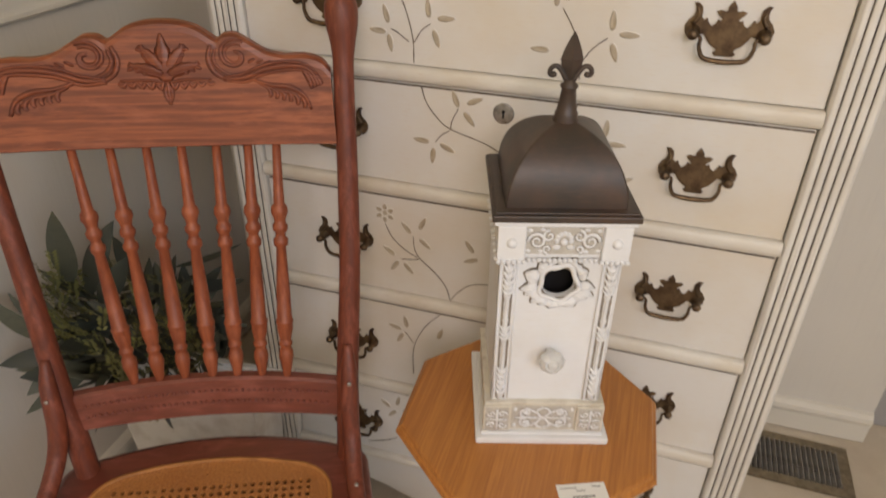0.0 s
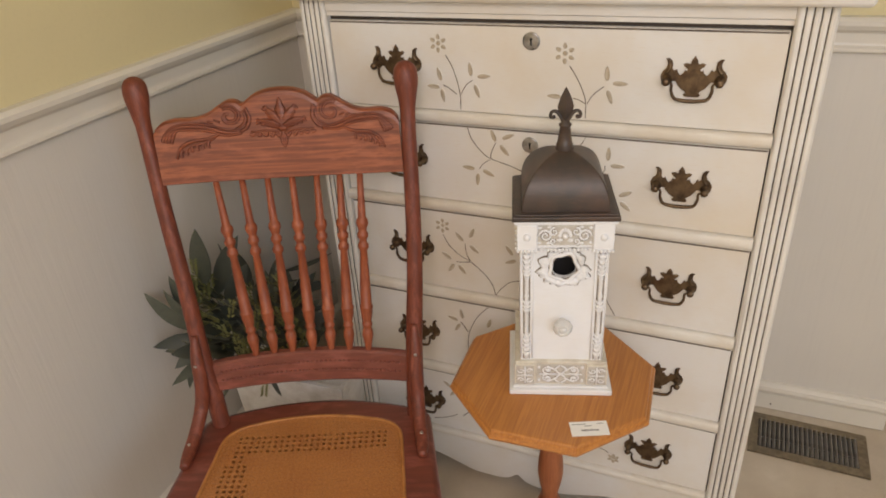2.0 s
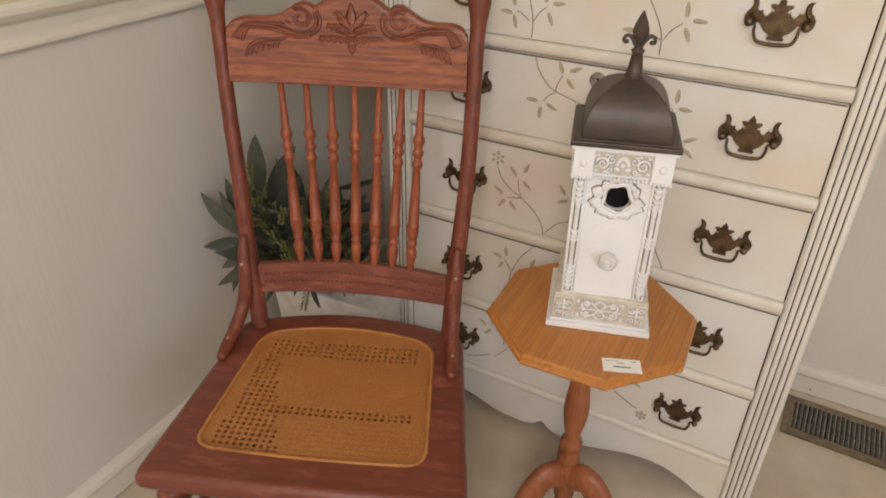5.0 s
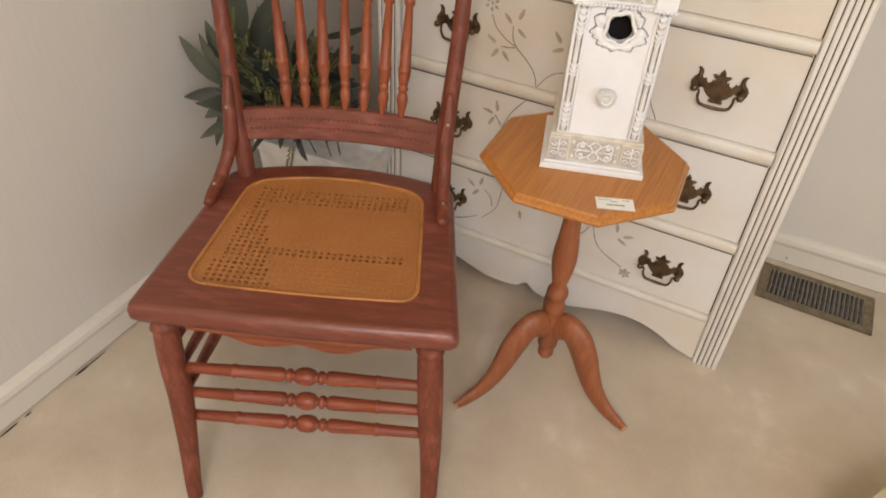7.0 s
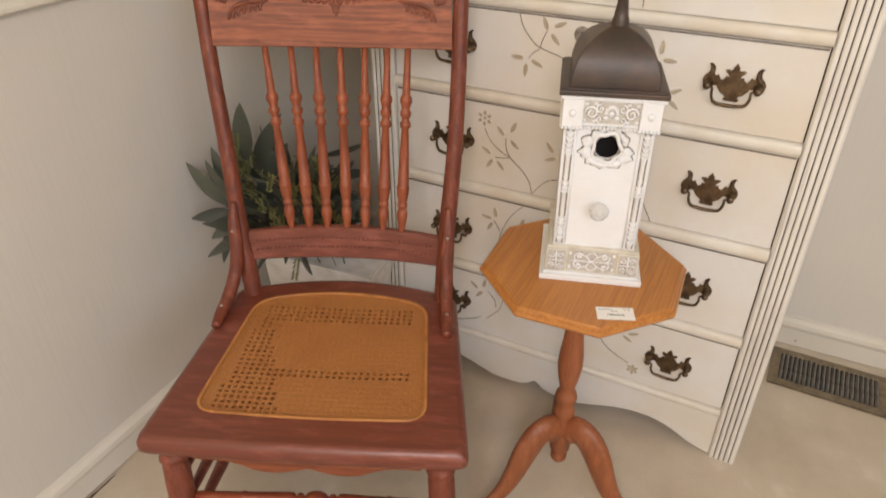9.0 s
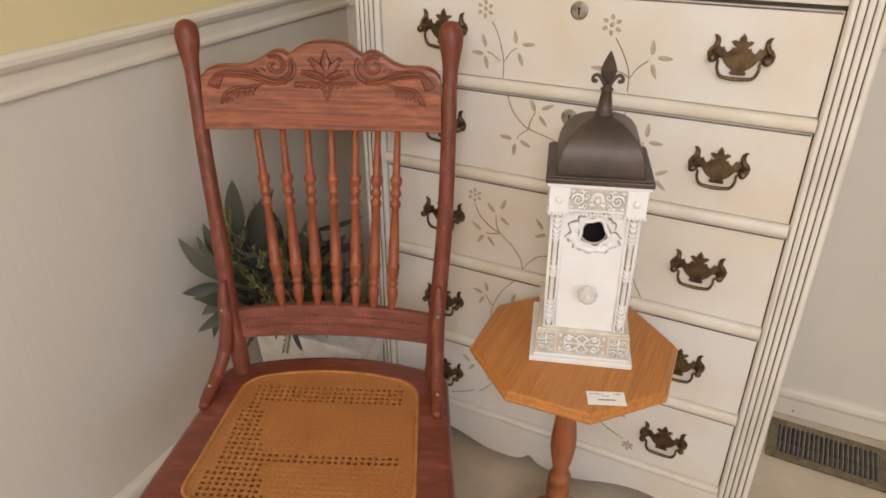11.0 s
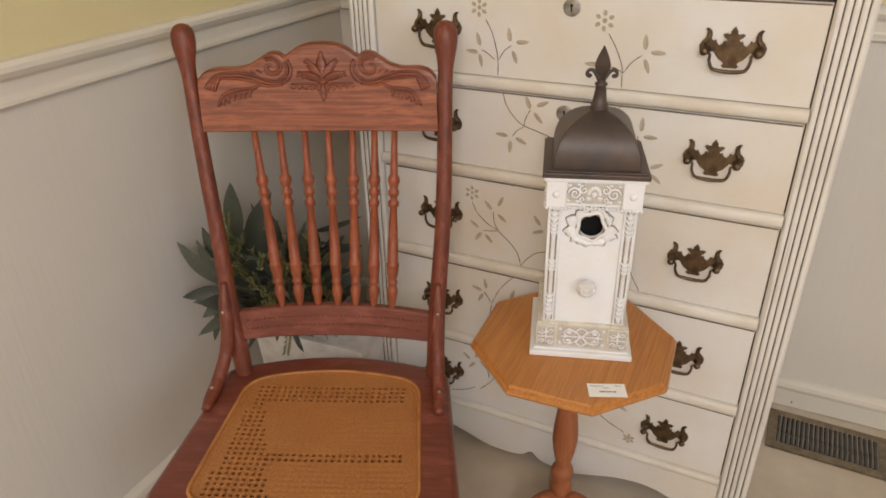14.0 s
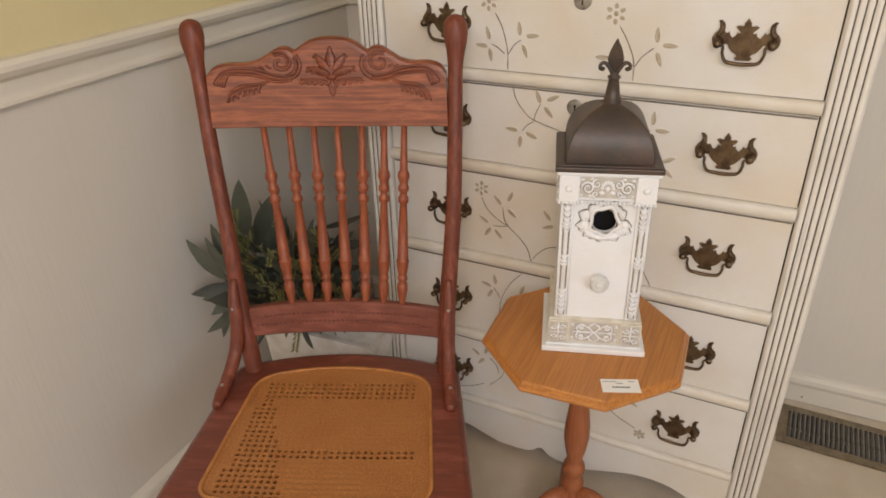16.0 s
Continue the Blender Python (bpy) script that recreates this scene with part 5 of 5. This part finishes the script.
    # seven turned spindles
    prof = [(0, 0.0045), (0.03, 0.0055), (0.075, 0.0080), (0.105, 0.0100), (0.130, 0.0092), (0.148, 0.0066), (0.158, 0.0090), (0.170, 0.0092), (0.180, 0.0072), (0.195, 0.0085), (0.235, 0.0108), (0.250, 0.0104), (0.256, 0.0116), (0.268, 0.0116), (0.274, 0.0100), (0.40, 0.0090), (0.575, 0.0062), (0.585, 0.0092), (0.605, 0.0096), (0.618, 0.0066), (0.632, 0.0064), (0.645, 0.0094), (0.662, 0.0098), (0.676, 0.0068), (0.692, 0.0078), (0.715, 0.0108), (0.735, 0.0100), (0.748, 0.0070), (0.85, 0.0060), (1, 0.0050)]
    for low, high in ((-0.096, -0.1185), (-0.063, -0.0745), (-0.030, -0.0315), (0.0065, 0.010), (0.0395, 0.052), (0.0725, 0.091), (0.1065, 0.1255)):
        a, b = at_back(low, 0.506, dish(low)), at_back(high, 0.832, dish(high))
        bm = bmesh.new()
        turned(bm, a, b, prof, 14)
        part("spindle", bm, SPINDLE, chair)


build_chair()


# ---- potted plant ----
def build_plant():
    plant = thing("potted_plant", pose(-0.464, 0.842, 0.0, 0, 0, 3), "artificial grey-green leafy plant in a whitewashed planter", "plant")
    bm = bmesh.new()
    rows = []
    for w, d, z in ((0.122, 0.046, 0.0), (0.140, 0.054, 0.262), (0.146, 0.058, 0.264), (0.146, 0.058, 0.290), (0.136, 0.048, 0.290), (0.134, 0.046, 0.275), (0.0, 0.0, 0.275)):
        rows.append([bm.verts.new((x * max(w, 0.001), y * max(d, 0.001), z)) for x, y in ((-1, -1), (1, -1), (1, 1), (-1, 1))])
    for a, b in zip(rows, rows[1:]):
        for k in range(4):
            bm.faces.new((a[k], a[(k + 1) % 4], b[(k + 1) % 4], b[k]))
    bm.faces.new(rows[0][::-1])
    part("planter", bm, POT, plant, "whitewashed rectangular planter")

    def blade(length, width, curl, name):
        bm = bmesh.new()
        n = 9
        rows = []
        for i in range(n):
            q = i / (n - 1)
            w = width * (math.sin(math.pi * min(1, q * 0.93 + 0.05)) ** 0.8) * (1 - 0.35 * q)
            if i == n - 1:
                w = 0.0003
            z = length * q
            y = curl * q * q
            rows.append([bm.verts.new((-w, y + 0.12 * w, z)), bm.verts.new((0, y - 0.10 * w, z)), bm.verts.new((w, y + 0.12 * w, z))])
        for a, b in zip(rows, rows[1:]):
            bm.faces.new((a[0], a[1], b[1], b[0]))
            bm.faces.new((a[1], a[2], b[2], b[1]))
        return mesh_of(bm, name, LEAF, True)

    kinds = [blade(0.105, 0.021, 0.018, "leaf"), blade(0.135, 0.024, 0.030, "leaf"), blade(0.085, 0.018, 0.010, "leaf")]
    rng = random.Random(7)

    def stem_at(p, q):
        bm = bmesh.new()
        mid = (Vector(p) + Vector(q)) / 2 + Vector((0, 0, 0.02))
        sweep(bm, bezier([p, mid, q], 5), 0.0013, 6)
        part("stem", bm, LEAF, plant)

    inv = plant.matrix_basis.inverted()

    def leaf_to(root, tip, kind, roll=0.0):
        """A leaf from a root to a tip, both in the room."""
        a, b = inv @ Vector(root), inv @ Vector(tip)
        d = b - a
        z = d.normalized()
        x = z.cross(Vector((0, -1, 0.25)))
        x = x.normalized() if x.length > 1e-3 else Vector((1, 0, 0))
        m = Matrix((x, z.cross(x), z)).transposed().to_4x4()
        size = d.length / (0.105, 0.135, 0.085)[kind]
        part("leaf", kinds[kind], None, plant, at=Matrix.Translation(a) @ m @ pose(0, 0, 0, 0, 0, roll) @ Matrix.Diagonal((size, size, size, 1)))

    # the leaves that stand clear of the mass
    for root, tip, kind, roll in (((-0.592, 0.690, 0.462), (-0.629, 0.632, 0.558), 1, 10), ((-0.580, 0.695, 0.470), (-0.594, 0.642, 0.570), 0, -10), ((-0.566, 0.700, 0.480), (-0.578, 0.652, 0.592), 1, 15),
                                  ((-0.575, 0.690, 0.448), (-0.641, 0.632, 0.450), 0, 25), ((-0.580, 0.690, 0.420), (-0.628, 0.645, 0.425), 2, -20), ((-0.590, 0.685, 0.408), (-0.599, 0.642, 0.342), 0, 10),
                                  ((-0.572, 0.745, 0.545), (-0.553, 0.722, 0.670), 0, 15), ((-0.575, 0.770, 0.505), (-0.503, 0.750, 0.648), 1, -10), ((-0.540, 0.760, 0.500), (-0.475, 0.760, 0.585), 0, 30),
                                  ((-0.440, 0.830, 0.545), (-0.338, 0.868, 0.560), 1, 62), ((-0.430, 0.840, 0.500), (-0.345, 0.862, 0.505), 1, 20), ((-0.42, 0.835, 0.44), (-0.345, 0.850, 0.425), 0, 0), ((-0.43, 0.820, 0.38), (-0.356, 0.838, 0.452), 1, 10), ((-0.46, 0.80, 0.47), (-0.440, 0.790, 0.562), 0, -30)):
        leaf_to(root, tip, kind, roll)
    for i in range(130):
        a = rng.uniform(0, math.tau)
        r = 0.115 * math.sqrt(rng.random())
        c = Vector((-0.500 + r * math.cos(a), 0.785 + 0.75 * r * math.sin(a), rng.uniform(0.375, 0.48)))
        d = Vector((math.cos(a) * rng.uniform(0.2, 1.0), math.sin(a) * rng.uniform(0.2, 1.0) - 0.35, rng.uniform(-0.25, 1.0))).normalized()
        tip = c + d * rng.uniform(0.06, 0.115)
        tip.x = min(max(tip.x, -0.640), -0.372)
        tip.z = min(max(0.365, tip.z), 0.560)
        tip.y = min(tip.y, 0.885)
        leaf_to(c, tip, rng.randrange(3), rng.uniform(-60, 60))
    for i in range(18):
        a = math.tau * i / 18
        root = Vector((-0.475 + 0.07 * math.cos(a), 0.835 + 0.03 * math.sin(a), 0.360))
        tip = Vector((-0.480 + rng.uniform(0.11, 0.15) * math.cos(a), 0.815 + rng.uniform(0.055, 0.075) * math.sin(a), rng.uniform(0.375, 0.42)))
        tip.x = min(max(tip.x, -0.640), -0.372)
        leaf_to(root, tip, i % 3, rng.uniform(-40, 40))
    for i in range(9):
        a = math.tau * i / 9
        stem_at(inv @ Vector((-0.475 + 0.06 * math.cos(a), 0.842 + 0.02 * math.sin(a), 0.26)), inv @ Vector((-0.500 + 0.09 * math.cos(a), 0.785 + 0.07 * math.sin(a), 0.50 + 0.03 * math.sin(2 * a))))
    # fine yellow-green sprigs
    bm = bmesh.new()
    for i in range(130):
        a = rng.uniform(0, math.tau)
        p = inv @ Vector((-0.475 + 0.110 * math.cos(a), 0.735 + 0.065 * math.sin(a), rng.uniform(0.40, 0.555)))
        d = Vector((rng.uniform(-0.6, 0.6), rng.uniform(-0.9, 0.2), rng.uniform(0.2, 1.0))).normalized()
        if i == 3:
            p = inv @ Vector((-0.500, 0.778, 0.300))
            d = Vector((0.1, -0.5, -0.65)).normalized()
        length = rng.uniform(0.03, 0.06)
        for k in range(9):
            q = p + d * (length * k / 8)
            for s in (-1, 1):
                side = d.cross(Vector((rng.uniform(-0.4, 0.4), 0.3, 1))).normalized() * s
                t = q + side * 0.009 + d * 0.007
                w = d * 0.0034
                bm.faces.new([bm.verts.new(v) for v in (q, (q + t) / 2 + w, t, (q + t) / 2 - w)])
    tagged(part("fern_foliage", bm, FERN, plant, "fine yellow-green fern sprigs"), kind="stuff")


build_plant()


# ---- cream patterned box at the room's side ----
def build_box():
    box = thing("hat_box", pose(0.8915, 0.546, 0.0, 0, 0, 172), "cream octagonal box with dark printed leaf marks on carpet", "box")

    def octagon(bm, rings):
        rows = [[bm.verts.new((r * math.cos(radians(45 * k)), r * math.sin(radians(45 * k)), z)) for k in range(8)] for r, z in rings]
        for a, b in zip(rows, rows[1:]):
            for k in range(8):
                bm.faces.new((a[k], a[(k + 1) % 8], b[(k + 1) % 8], b[k]))
        bm.faces.new(rows[0][::-1]), bm.faces.new(rows[-1])
        return bm

    part("body", octagon(bmesh.new(), [(0.158, 0.0), (0.160, 0.002), (0.160, 0.089)]), BOX_CREAM, box)
    lid = part("lid", octagon(bmesh.new(), [(0.167, 0.088), (0.170, 0.090), (0.170, 0.117), (0.1675, 0.120)]), BOX_CREAM, box)
    rng = random.Random(3)
    bm = bmesh.new()
    ball(bm, (0, 0, 0), 0.0062, (1.0, 0.45, 0.06), 1)
    mark = mesh_of(bm, "leaf_mark", INK)
    for k in range(40):
        r, a = 0.155 * math.sqrt(rng.random()), rng.uniform(0, math.tau)
        if r < 0.15:
            part("leaf_mark", mark, None, lid, at=pose(r * math.cos(a), r * math.sin(a), 0.1202, 0, 0, rng.uniform(0, 180)))


build_box()
